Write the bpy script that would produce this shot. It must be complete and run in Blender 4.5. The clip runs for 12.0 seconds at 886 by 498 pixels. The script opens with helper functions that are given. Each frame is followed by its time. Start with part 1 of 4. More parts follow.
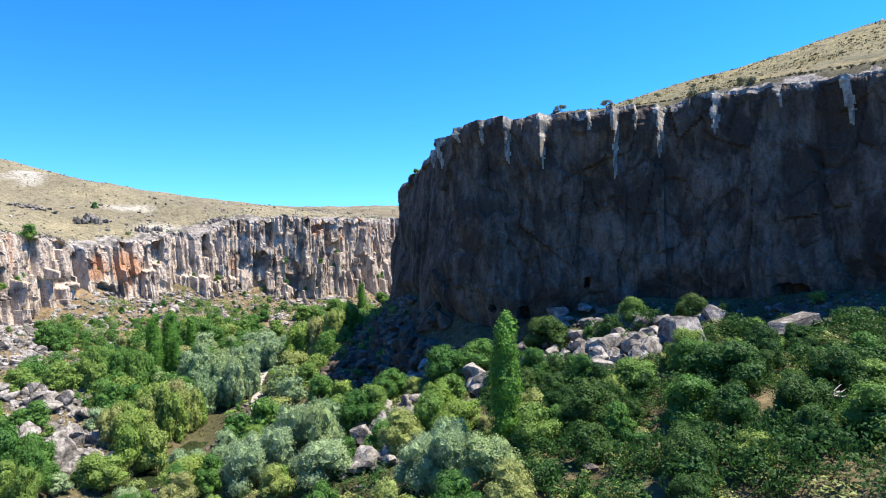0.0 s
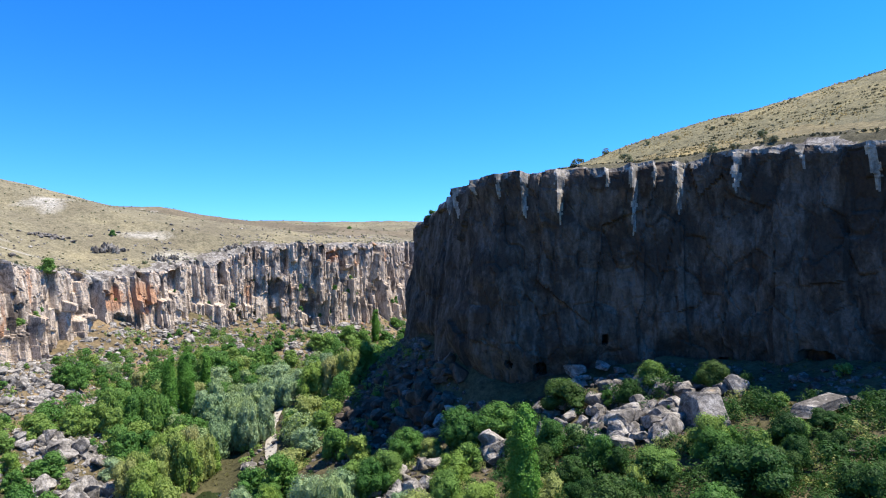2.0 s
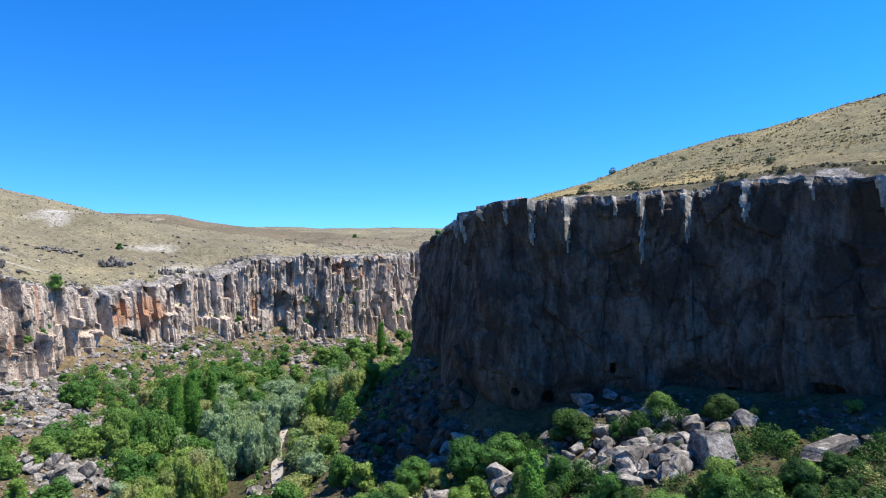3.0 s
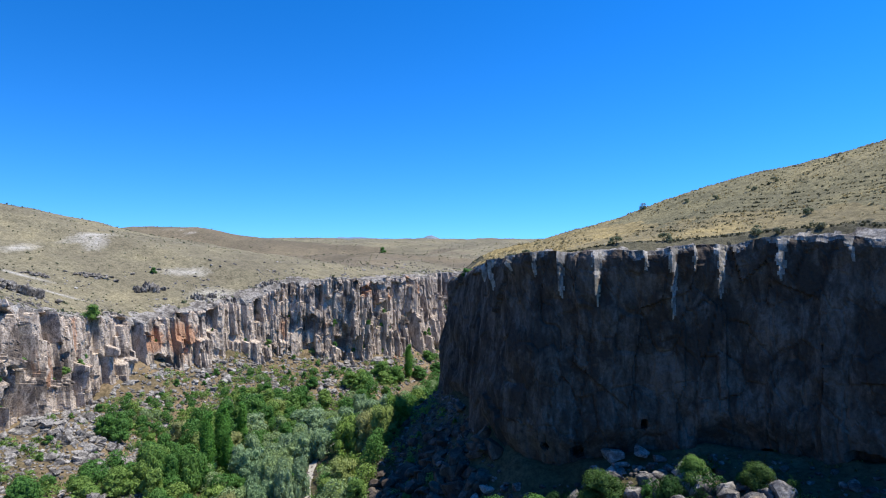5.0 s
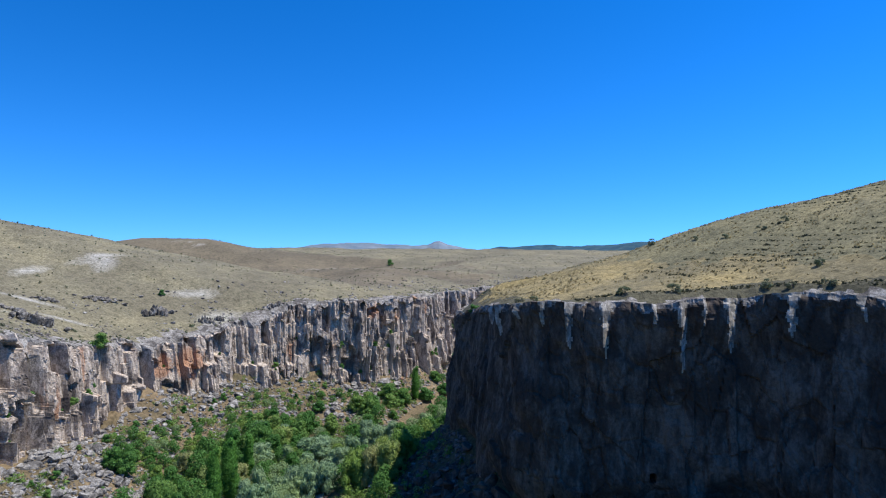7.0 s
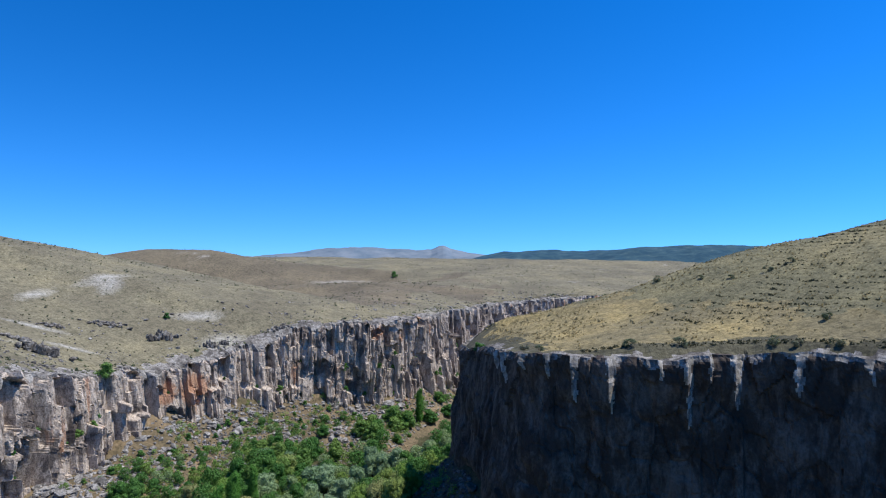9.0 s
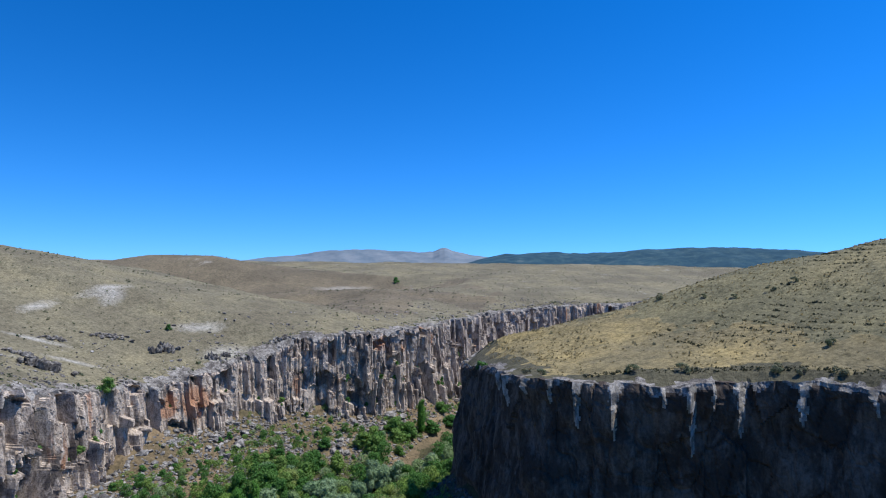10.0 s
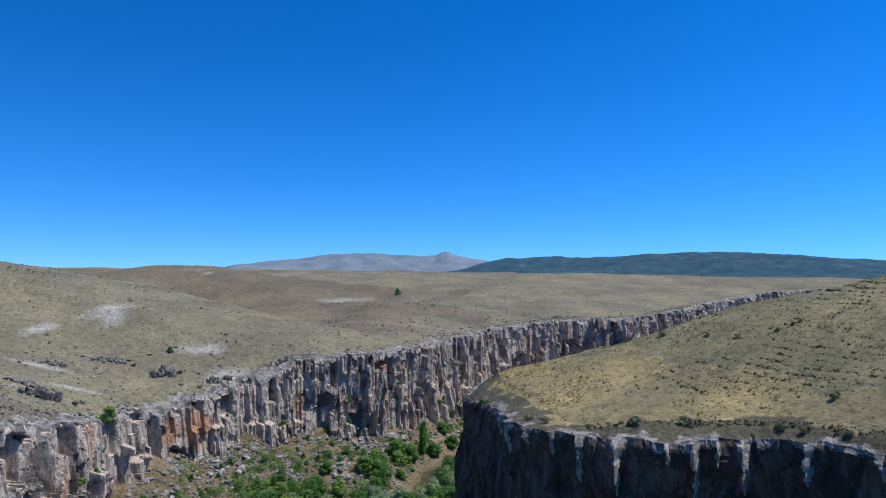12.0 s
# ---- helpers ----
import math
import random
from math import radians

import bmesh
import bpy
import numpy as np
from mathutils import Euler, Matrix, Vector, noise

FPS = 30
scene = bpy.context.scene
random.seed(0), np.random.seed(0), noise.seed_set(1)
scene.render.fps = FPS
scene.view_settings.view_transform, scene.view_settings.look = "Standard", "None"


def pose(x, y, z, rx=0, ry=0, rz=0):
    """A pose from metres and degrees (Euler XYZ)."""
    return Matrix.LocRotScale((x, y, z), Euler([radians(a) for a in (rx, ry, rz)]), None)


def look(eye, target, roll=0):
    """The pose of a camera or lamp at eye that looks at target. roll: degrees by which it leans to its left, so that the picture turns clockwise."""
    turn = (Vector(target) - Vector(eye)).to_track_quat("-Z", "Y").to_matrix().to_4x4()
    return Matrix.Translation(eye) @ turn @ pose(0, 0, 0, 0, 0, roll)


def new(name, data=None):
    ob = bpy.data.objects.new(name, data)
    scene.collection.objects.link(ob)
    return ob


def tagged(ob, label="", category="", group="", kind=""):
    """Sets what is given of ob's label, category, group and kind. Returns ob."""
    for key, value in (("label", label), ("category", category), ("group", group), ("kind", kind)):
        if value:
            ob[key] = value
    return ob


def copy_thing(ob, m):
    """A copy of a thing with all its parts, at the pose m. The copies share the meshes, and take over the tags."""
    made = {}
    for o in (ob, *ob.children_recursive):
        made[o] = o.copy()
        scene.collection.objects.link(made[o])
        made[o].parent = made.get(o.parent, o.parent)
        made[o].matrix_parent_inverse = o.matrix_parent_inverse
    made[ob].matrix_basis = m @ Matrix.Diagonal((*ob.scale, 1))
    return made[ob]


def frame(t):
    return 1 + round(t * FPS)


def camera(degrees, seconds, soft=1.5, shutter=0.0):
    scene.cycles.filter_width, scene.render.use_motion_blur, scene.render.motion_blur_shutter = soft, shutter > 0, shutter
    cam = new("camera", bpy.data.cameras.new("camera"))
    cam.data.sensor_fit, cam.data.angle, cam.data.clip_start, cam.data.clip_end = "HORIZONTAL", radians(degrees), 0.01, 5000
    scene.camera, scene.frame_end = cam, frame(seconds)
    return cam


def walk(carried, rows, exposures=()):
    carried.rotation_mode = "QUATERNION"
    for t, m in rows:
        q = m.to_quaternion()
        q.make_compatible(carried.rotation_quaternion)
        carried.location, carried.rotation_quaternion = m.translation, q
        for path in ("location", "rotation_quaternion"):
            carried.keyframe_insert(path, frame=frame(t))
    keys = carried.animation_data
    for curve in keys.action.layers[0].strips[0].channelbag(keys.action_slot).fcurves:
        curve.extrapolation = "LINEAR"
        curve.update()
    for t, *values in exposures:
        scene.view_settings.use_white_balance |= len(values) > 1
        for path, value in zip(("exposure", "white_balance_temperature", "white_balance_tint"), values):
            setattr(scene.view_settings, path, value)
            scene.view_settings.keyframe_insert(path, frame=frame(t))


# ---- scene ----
cam = camera(71.3, 12.0, soft=1.1)
PATH = [
    (0, (1.14, -0.4, 28.3), (1.145, 1.6, 28.285), -0.3),
    (0.5, (1.03, -0.184, 30.754), (1.021, 1.816, 30.747), -0.2),
    (1, (0.904, 0.011, 33.22), (0.883, 2.011, 33.222), -0.1),
    (1.5, (0.698, 0.258, 35.623), (0.668, 2.258, 35.633), 0.0),
    (2, (0.567, 0.545, 38.174), (0.529, 2.544, 38.19), 0.0),
    (2.5, (0.452, 0.777, 40.817), (0.407, 2.776, 40.838), 0.0),
    (3, (0.136, 0.69, 43.336), (0.082, 2.689, 43.363), 0.1),
    (5, (-0.225, 0.7, 53.714), (-0.366, 2.694, 53.755), 0.2),
    (5.5, (-0.179, 0.724, 56.122), (-0.33, 2.718, 56.168), 0.3),
    (6, (-0.185, 0.699, 58.642), (-0.341, 2.693, 58.691), 0.3),
    (6.5, (-0.155, 0.898, 60.998), (-0.317, 2.891, 61.051), 0.4),
    (7, (-0.255, 0.996, 63.487), (-0.42, 2.988, 63.542), 0.4),
    (9, (-0.594, 0.837, 74.077), (-0.772, 2.828, 74.142), 0.5),
    (9.5, (-0.641, 0.915, 76.582), (-0.822, 2.906, 76.651), 0.5),
    (10, (-0.642, 0.973, 79.202), (-0.826, 2.964, 79.272), 0.5),
    (10.5, (-0.85, 0.889, 81.852), (-1.035, 2.879, 81.924), 0.5),
    (11, (-0.898, 0.923, 84.497), (-1.084, 2.913, 84.571), 0.5),
    (11.5, (-0.929, 0.987, 87.088), (-1.117, 2.977, 87.164), 0.6),
    (12, (-0.807, 1.064, 89.658), (-0.997, 3.053, 89.736), 0.6),
]
walk(cam, [(t, look(eye, target, roll)) for t, eye, target, roll in PATH],
     [(0, 1.1, 7250, 11), (0.5, 1.05, 7250, 11), (2.5, 0.75, 7000, 11), (5.5, 0.34, 6560, 10), (7, 0.2, 6420, 10), (9.5, 0.03, 6330, 10), (12, -0.14, 6250, 10)])

# ---- light ----
SUN_AZ, SUN_EL = 3.0, 64.5   # degrees from +x towards +y, and above the horizon
world = bpy.data.worlds.new("world")
scene.world = world
world.use_nodes = True
wn = world.node_tree.nodes
sky = wn.new("ShaderNodeTexSky")
sky.sky_type, sky.sun_disc = "NISHITA", False
sky.sun_elevation, sky.sun_rotation = radians(SUN_EL), radians(90 - SUN_AZ)
sky.altitude, sky.air_density, sky.dust_density, sky.ozone_density = 1300, 1.0, 0.0, 3.0
wn["Background"].inputs["Strength"].default_value = 0.125
where, lift = wn.new("ShaderNodeTexCoord"), wn.new("ShaderNodeMapping")
lift.inputs["Location"].default_value = (0, 0, 0.05)
world.node_tree.links.new(where.outputs["Generated"], lift.inputs["Vector"])
world.node_tree.links.new(lift.outputs["Vector"], sky.inputs["Vector"])
vivid = wn.new("ShaderNodeHueSaturation")
vivid.inputs["Saturation"].default_value = 1.13
clear = wn.new("ShaderNodeMix")
clear.data_type, clear.blend_type = "RGBA", "MULTIPLY"
clear.inputs[0].default_value, clear.inputs[7].default_value = 1.0, (0.55, 0.86, 1.31, 1)
world.node_tree.links.new(sky.outputs[0], clear.inputs[6])
# deeper blue away from the sun and towards the zenith
aim, deep = wn.new("ShaderNodeVectorMath"), wn.new("ShaderNodeMath")
aim.operation, deep.operation = "DOT_PRODUCT", "ADD"
aim.inputs[1].default_value, deep.inputs[1].default_value = (0.15, 0.0, -0.30), 1.20
shade = wn.new("ShaderNodeVectorMath")
shade.operation = "SCALE"
world.node_tree.links.new(where.outputs["Generated"], aim.inputs[0])
world.node_tree.links.new(aim.outputs["Value"], deep.inputs[0])
world.node_tree.links.new(clear.outputs[2], shade.inputs[0])
world.node_tree.links.new(deep.outputs[0], shade.inputs["Scale"])
world.node_tree.links.new(shade.outputs[0], vivid.inputs["Color"])
world.node_tree.links.new(vivid.outputs[0], wn["Background"].inputs["Color"])
sun = new("sun", bpy.data.lights.new("sun", "SUN"))
sun.data.energy, sun.data.angle, sun.data.color = 5.0, radians(0.53), (1.0, 0.95, 0.87)
sun_way = Vector((math.cos(radians(SUN_AZ)) * math.cos(radians(SUN_EL)), math.sin(radians(SUN_AZ)) * math.cos(radians(SUN_EL)), math.sin(radians(SUN_EL))))
sun.matrix_world = look(sun_way * 300, (0, 0, 0))


# ---- numeric noise ----
def lattice(ix, iy, iz, seed):
    n = (ix * 374761393 + iy * 668265263 + iz * 2147483647 + seed * 974634777).astype(np.int64) & 0xFFFFFFFF
    n = ((n ^ (n >> 13)) * 1274126177) & 0xFFFFFFFF
    n = ((n ^ (n >> 16)) * 2246822519) & 0xFFFFFFFF
    return ((n ^ (n >> 15)) & 0xFFFFFF) / float(0xFFFFFF)


def vnoise(x, y, z=0.0, seed=0):
    """Smooth value noise, -1 to 1."""
    x, y, z = np.broadcast_arrays(np.asarray(x, float), np.asarray(y, float), np.asarray(z, float))
    ix, iy, iz = (np.floor(a).astype(np.int64) for a in (x, y, z))
    fx, fy, fz = x - ix, y - iy, z - iz
    fx, fy, fz = (a * a * a * (a * (a * 6 - 15) + 10) for a in (fx, fy, fz))
    out = 0
    for dx in (0, 1):
        for dy in (0, 1):
            for dz in (0, 1):
                w = (fx if dx else 1 - fx) * (fy if dy else 1 - fy) * (fz if dz else 1 - fz)
                out = out + w * lattice(ix + dx, iy + dy, iz + dz, seed)
    return out * 2 - 1


def fbm(x, y, z=0.0, seed=0, octaves=4, gain=0.5):
    out, amp = 0, 1.0
    for k in range(octaves):
        out = out + amp * vnoise(x, y, z, seed + 17 * k)
        x, y, z, amp = np.asarray(x) * 2.03, np.asarray(y) * 2.03, np.asarray(z) * 2.03, amp * gain
    return out


def smooth(a, b, x):
    t = np.clip((x - a) / (b - a), 0, 1)
    return t * t * (3 - 2 * t)


# ---- plan of the canyon ----
LEFT_RIM = [(-158, 60, 44), (-151, 140, 42), (-147, 176, 39.5), (-152, 205, 35), (-150, 230, 30.5), (-145, 263, 27.5), (-131, 290, 31),
            (-114, 319, 36), (-86, 335, 42), (-51, 375, 43), (-22, 437, 44.5), (3, 491, 46), (54, 535, 48), (102, 548, 49.5),
            (157, 611, 50.5), (265, 763, 52), (420, 900, 54), (760, 1010, 58)]
RIGHT_RIM = [(190, 20, 66), (130, 58, 62), (92, 85, 58), (73, 105, 57), (62, 119, 58.6), (50, 128.5, 57.6), (39, 131, 56.9), (23, 133.5, 56.0),
             (8, 139, 55.5), (2.5, 152, 54), (-1.5, 172, 52), (-6.5, 190, 48.5), (-11, 206, 46), (-11, 220, 46.5), (12, 228, 56), (48, 236, 65),
             (95, 300, 66), (150, 400, 62), (235, 560, 60), (350, 730, 60), (540, 850, 62), (800, 900, 64)]
RIVER = [(-66, 20), (-62, 90), (-57, 143), (-62, 168), (-68, 200), (-66, 230), (-58, 262), (-48, 290), (-38, 335), (-8, 410), (28, 470), (90, 505), (140, 545), (230, 700), (400, 830), (800, 960)]
TRAIL = [(-44, 150), (-50, 170), (-54, 184), (-57, 200), (-58, 216), (-50, 250), (-40, 281), (-30, 333), (-12, 385)]


def resample(points, step):
    """A smooth line through the points, at even steps, and its way along."""
    p = np.array(points, float)
    p = np.vstack([2 * p[0] - p[1], p, 2 * p[-1] - p[-2]])
    out = []
    for i in range(1, len(p) - 2):
        for t in np.linspace(0, 1, 24, endpoint=False):
            a, b, c, d = p[i - 1:i + 3]
            out.append(0.5 * (2 * b + (c - a) * t + (2 * a - 5 * b + 4 * c - d) * t * t + (3 * b - a - 3 * c + d) * t ** 3))
    out = np.array(out + [p[-2]])
    run = np.concatenate([[0], np.cumsum(np.linalg.norm(np.diff(out[:, :2], axis=0), axis=1))])
    s = np.arange(0, run[-1], step) if np.isscalar(step) else step[step < run[-1]]
    return np.stack([np.interp(s, run, out[:, k]) for k in range(out.shape[1])], 1), s


LR, _ = resample(LEFT_RIM, 6.0)
RR, _ = resample(RIGHT_RIM, 5.0)
RV, _ = resample(RIVER, 8.0)


def to_line(x, y, line):
    """Distance to a line, side (positive to the line's left) and how far the nearest place lies along, in points."""
    x, y = np.asarray(x, float), np.asarray(y, float)
    a, way = line[:-1, :2], np.diff(line[:, :2], axis=0)
    best, side, at = np.empty(x.size), np.empty(x.size), np.empty(x.size)
    fx, fy = x.ravel(), y.ravel()
    for lo in range(0, x.size, 8192):
        cut = slice(lo, lo + 8192)
        ex, ey = fx[cut, None] - a[:, 0], fy[cut, None] - a[:, 1]
        t = np.clip((ex * way[:, 0] + ey * way[:, 1]) / (way ** 2).sum(1), 0, 1)
        d = (ex - t * way[:, 0]) ** 2 + (ey - t * way[:, 1]) ** 2
        i = np.argmin(d, axis=1)
        row = np.arange(len(i))
        best[cut], at[cut] = d[row, i], i + t[row, i]
        side[cut] = way[i, 0] * ey[row, i] - way[i, 1] * ex[row, i]
    best, side, at = (q.reshape(x.shape) for q in (best, side, at))
    return np.sqrt(best), np.sign(side), at


def right_base(x, y):
    """The height right of the canyon without its ledges: a bank behind the brow, a gentle grass slope, then a hill."""
    x, y = np.asarray(x, float), np.asarray(y, float)
    z = 53.6 + 0.071 * (np.clip(y, 60, 260) - 130) - 0.02 * np.clip(y - 260, 0, 600)
    hill = 36.5 * np.exp(-((x - 146) / 71.4) ** 2 - ((y - 181) / 100) ** 2) + 8 * np.exp(-((x - 69) / 34) ** 2 - ((y - 210) / 27) ** 2)
    d, _, at = to_line(x, y, RR)
    edge = np.interp(at, np.arange(len(RR)), RR[:, 2])
    z = z + hill + smooth(330, 1000, y) * 26
    z = z + (edge - z) * np.exp(-d / 11) * smooth(320, 240, y)
    z = z + (1.5 - 0.9 * smooth(20, 50, d)) * smooth(1.5, 5.5, d) * smooth(14, 30, x) * smooth(240, 200, y)
    return z, d


def terrace(x, y, z):
    """Place between two ledges of the hill, 0 to 1."""
    return ((z + 1.1 * vnoise(x / 50, y / 50, 0, 11) + 0.35 * vnoise(x / 7, y / 7, 0, 15)) / 1.25) % 1.0


def terraced(x, y, d):
    return smooth(-0.25, 0.3, vnoise(x / 21, y / 21, 0, 12) + 0.25) * smooth(30, 62, x) * smooth(14, 34, d)


def right_top(x, y):
    x, y = np.asarray(x, float), np.asarray(y, float)
    z, d = right_base(x, y)
    return z + 0.4 * fbm(x / 22, y / 22, 0, 3) - 0.5 * terrace(x, y, z) * terraced(x, y, d)


def left_top(x, y):
    """The steppe left of the canyon: slopes that climb to three rounded hills."""
    x, y = np.asarray(x, float), np.asarray(y, float)
    d, _, _ = to_line(x, y, LR)
    base = np.interp(y, LR[:, 1], LR[:, 2])
    rise = 34.6 - 21.8 * np.clip((y - 189) / 277, 0, 1)
    z = base + rise * (1 - np.exp(-d / 112))
    inland = 1 - np.exp(-d / 28)
    z = z + inland * 38 * np.exp(-((x + 389) / 168) ** 2 - ((y - 351) / 252) ** 2) + 22.3 * np.exp(-((x + 396) / 127) ** 2 - ((y - 736) / 75) ** 2)
    z = z + 21 * np.exp(-((y - 1050) / 294) ** 2) - 21 * np.clip((y - 1250) / 400, 0, 1)
    z = z - 16 * np.exp(-((y - 620 - 0.3 * (x + 300)) / 60) ** 2) * smooth(-750, -450, x) * smooth(-10, -150, x)
    behind = y - np.interp(x, [-450, -330, -261, -198, -148, -90], [640, 530, 472, 436, 413, 388])
    z = z - 15 * smooth(0, 42, behind) * smooth(200, 70, behind) * smooth(-430, -320, x) * smooth(-80, -180, x) * smooth(15, 50, d)
    z = z + 2.2 * smooth(40, 120, d) * (np.abs(fbm(x / 90, y / 90, 0, 7, 2)) - 0.4)
    return z + 0.8 * fbm(x / 40, y / 40, 0, 5) * smooth(2, 60, d) + 0.5 * fbm(x / 13, y / 13, 0, 6)


def floor_z(x, y):
    d, side, at = to_line(x, y, RV)
    dr, _, _ = to_line(x, y, RR)
    dl, _, _ = to_line(x, y, LR)
    bed = -19 + 0.012 * np.clip(y - 150, 0, 700)
    bank = np.where(side > 0, 0.235 - 0.04 * smooth(180, 280, y), 0.31)
    z = bed + bank * (np.clip(d - 5, 0, 92) + 0.5 * np.clip(d - 97, 0, 200)) + 1.2 * smooth(2.5, 6, d)
    z = z + 16.0 * np.exp(-dr / 18) * smooth(128, 160, y) * smooth(300, 220, y) + 4.5 * np.exp(-dr / 13) * smooth(165, 150, y) + (4.5 + 7.5 * smooth(215, 265, y) * smooth(560, 420, y) + 4.5 * vnoise(x / 19, y / 19, 0, 9)) * np.exp(-dl / 16)
    z = z + 1.1 * fbm(x / 14, y / 14, 0, 8) * smooth(4, 14, d)
    return np.minimum(z, 24)


def ground_z(x, y):
    """Height of the land, and 0 in the valley, 1 on the right bank's height, 2 on the left's."""
    x, y = np.asarray(x, float), np.asarray(y, float)
    dl, sl, _ = to_line(x, y, LR)
    dr, sr, _ = to_line(x, y, RR)
    on_left, on_right = (sl > 0) & (dl > 5), (sr < 0) & (dr > 5)
    region = np.where(on_right, 1, np.where(on_left, 2, 0))
    z = np.empty(x.shape)
    for k, height in enumerate((floor_z, right_top, left_top)):
        z[region == k] = height(x[region == k], y[region == k])
    far = smooth(1500, 2200, np.hypot(x, y))
    return z * (1 - far) + 78 * far, region


# ---- materials ----
def material(name, rough=0.9):
    m = bpy.data.materials.new(name)
    m.use_nodes = True
    b = m.node_tree.nodes["Principled BSDF"]
    b.inputs["Roughness"].default_value = rough
    b.inputs["Specular IOR Level"].default_value = 0.25
    return m, m.node_tree.nodes, m.node_tree.links, b


def add(nodes, kind, **inputs):
    n = nodes.new(kind)
    for key, value in inputs.items():
        n.inputs[key.replace("_", " ")].default_value = value
    return n


def coords(nodes, links, scale=(1, 1, 1)):
    g = nodes.new("ShaderNodeNewGeometry")
    mp = nodes.new("ShaderNodeMapping")
    mp.inputs["Scale"].default_value = scale
    links.new(g.outputs["Position"], mp.inputs["Vector"])
    return mp.outputs["Vector"]


def noise_of(nodes, links, vec, scale, detail=5, rough=0.6, distortion=0.0):
    n = add(nodes, "ShaderNodeTexNoise", Scale=scale, Detail=detail, Roughness=rough, Distortion=distortion)
    links.new(vec, n.inputs["Vector"])
    return n.outputs["Fac"]


def ramp(nodes, links, fac, stops):
    r = nodes.new("ShaderNodeValToRGB")
    e = r.color_ramp.elements
    while len(e) < len(stops):
        e.new(0.5)
    for k, (at, col) in zip(e, stops):
        k.position, k.color = at, (*col, 1)
    links.new(fac, r.inputs["Fac"])
    return r.outputs["Color"]


def mix(nodes, links, fac, a, b, mode="MIX"):
    m = nodes.new("ShaderNodeMix")
    m.data_type, m.blend_type = "RGBA", mode
    for sock, val in ((m.inputs[0], fac), (m.inputs[6], a), (m.inputs[7], b)):
        if isinstance(val, (int, float)):
            sock.default_value = val
        elif isinstance(val, tuple):
            sock.default_value = (*val, 1)
        else:
            links.new(val, sock)
    return m.outputs[2]


def bump(nodes, links, b, height, strength=0.5, distance=0.3):
    n = add(nodes, "ShaderNodeBump", Strength=strength, Distance=distance)
    links.new(height, n.inputs["Height"])
    links.new(n.outputs["Normal"], b.inputs["Normal"])


def rock_material(name, dark, mid, pale, orange, orange_at=0.64, streak=0.2, coarse=0.13, rough_bump=0.35, rust_spots=(), bright=0.0, grain=0.45):
    m, n, l, b = material(name, 0.92)
    tall = coords(n, l, (1, 1, streak))
    even = coords(n, l)
    streaks = noise_of(n, l, tall, 0.5, 7, 0.68, 0.5)
    varnish = noise_of(n, l, coords(n, l, (1, 1, streak * 2.2)), coarse, 5, 0.62, 0.7)
    fine = noise_of(n, l, even, 1.7, 7, 0.72)
    c = ramp(n, l, streaks, [(0.36 - bright, dark), (0.50 - bright, mid), (0.64 - bright, pale)])
    c = mix(n, l, ramp(n, l, varnish, [(0.41 - 0.5 * bright, (0.85, 0.85, 0.85)), (0.50 - 0.5 * bright, (0, 0, 0))]), c, dark)
    c = mix(n, l, ramp(n, l, varnish, [(0.55, (0, 0, 0)), (0.66, (0.7, 0.7, 0.7))]), c, pale)
    rust = noise_of(n, l, coords(n, l, (1, 1, 0.3)), 0.1, 4, 0.6, 0.5)
    c = mix(n, l, ramp(n, l, rust, [(orange_at, (0, 0, 0)), (orange_at + 0.06, (0.8, 0.8, 0.8))]), c, orange)
    for x, y, z, r in rust_spots:
        g = n.new("ShaderNodeNewGeometry")
        d = n.new("ShaderNodeVectorMath")
        d.operation = "DISTANCE"
        d.inputs[1].default_value = (x, y, z)
        l.new(g.outputs["Position"], d.inputs[0])
        k = n.new("ShaderNodeMath")
        k.operation = "MULTIPLY_ADD"
        k.inputs[1].default_value = -1.0 / r
        k.inputs[2].default_value = 1.0
        l.new(d.outputs["Value"], k.inputs[0])
        k2 = n.new("ShaderNodeMath")
        k2.operation = "ADD"
        l.new(k.outputs[0], k2.inputs[0])
        l.new(noise_of(n, l, coords(n, l, (1, 1, 0.4)), 0.45, 6, 0.75, 0.8), k2.inputs[1])
        c = mix(n, l, ramp(n, l, k2.outputs[0], [(0.78, (0, 0, 0)), (1.12, (0.8, 0.8, 0.8))]), c, orange)
    c = mix(n, l, 1.0, c, ramp(n, l, fine, [(0.36, (grain, grain, grain)), (0.56, (1.05, 1.05, 1.05))]), "MULTIPLY")
    l.new(c, b.inputs["Base Color"])
    bump(n, l, b, fine, 0.9, rough_bump)
    return m


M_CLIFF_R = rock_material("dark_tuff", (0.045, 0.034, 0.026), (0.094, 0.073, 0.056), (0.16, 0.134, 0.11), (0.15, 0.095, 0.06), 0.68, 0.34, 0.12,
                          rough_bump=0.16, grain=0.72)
# paler copy of the cliff tuff, with the flanks' sunlight in its colour
M_LIT_FLANK = rock_material("sunlit_flank_tuff", (0.20, 0.185, 0.155), (0.38, 0.35, 0.30), (0.54, 0.51, 0.45), (0.46, 0.37, 0.25), 0.64, 0.4, 0.3,
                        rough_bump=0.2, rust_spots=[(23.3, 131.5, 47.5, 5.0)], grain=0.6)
M_CLIFF_L = rock_material("pale_tuff", (0.125, 0.10, 0.082), (0.43, 0.352, 0.28), (0.66, 0.56, 0.45), (0.48, 0.245, 0.13), 0.61, 0.36, 0.11,
                          rust_spots=[(-137, 272, 19, 12.0), (-146, 261, 19, 9.0), (-147, 160, 28, 12.0), (-70, 352, 36, 9.0)], bright=0.05)
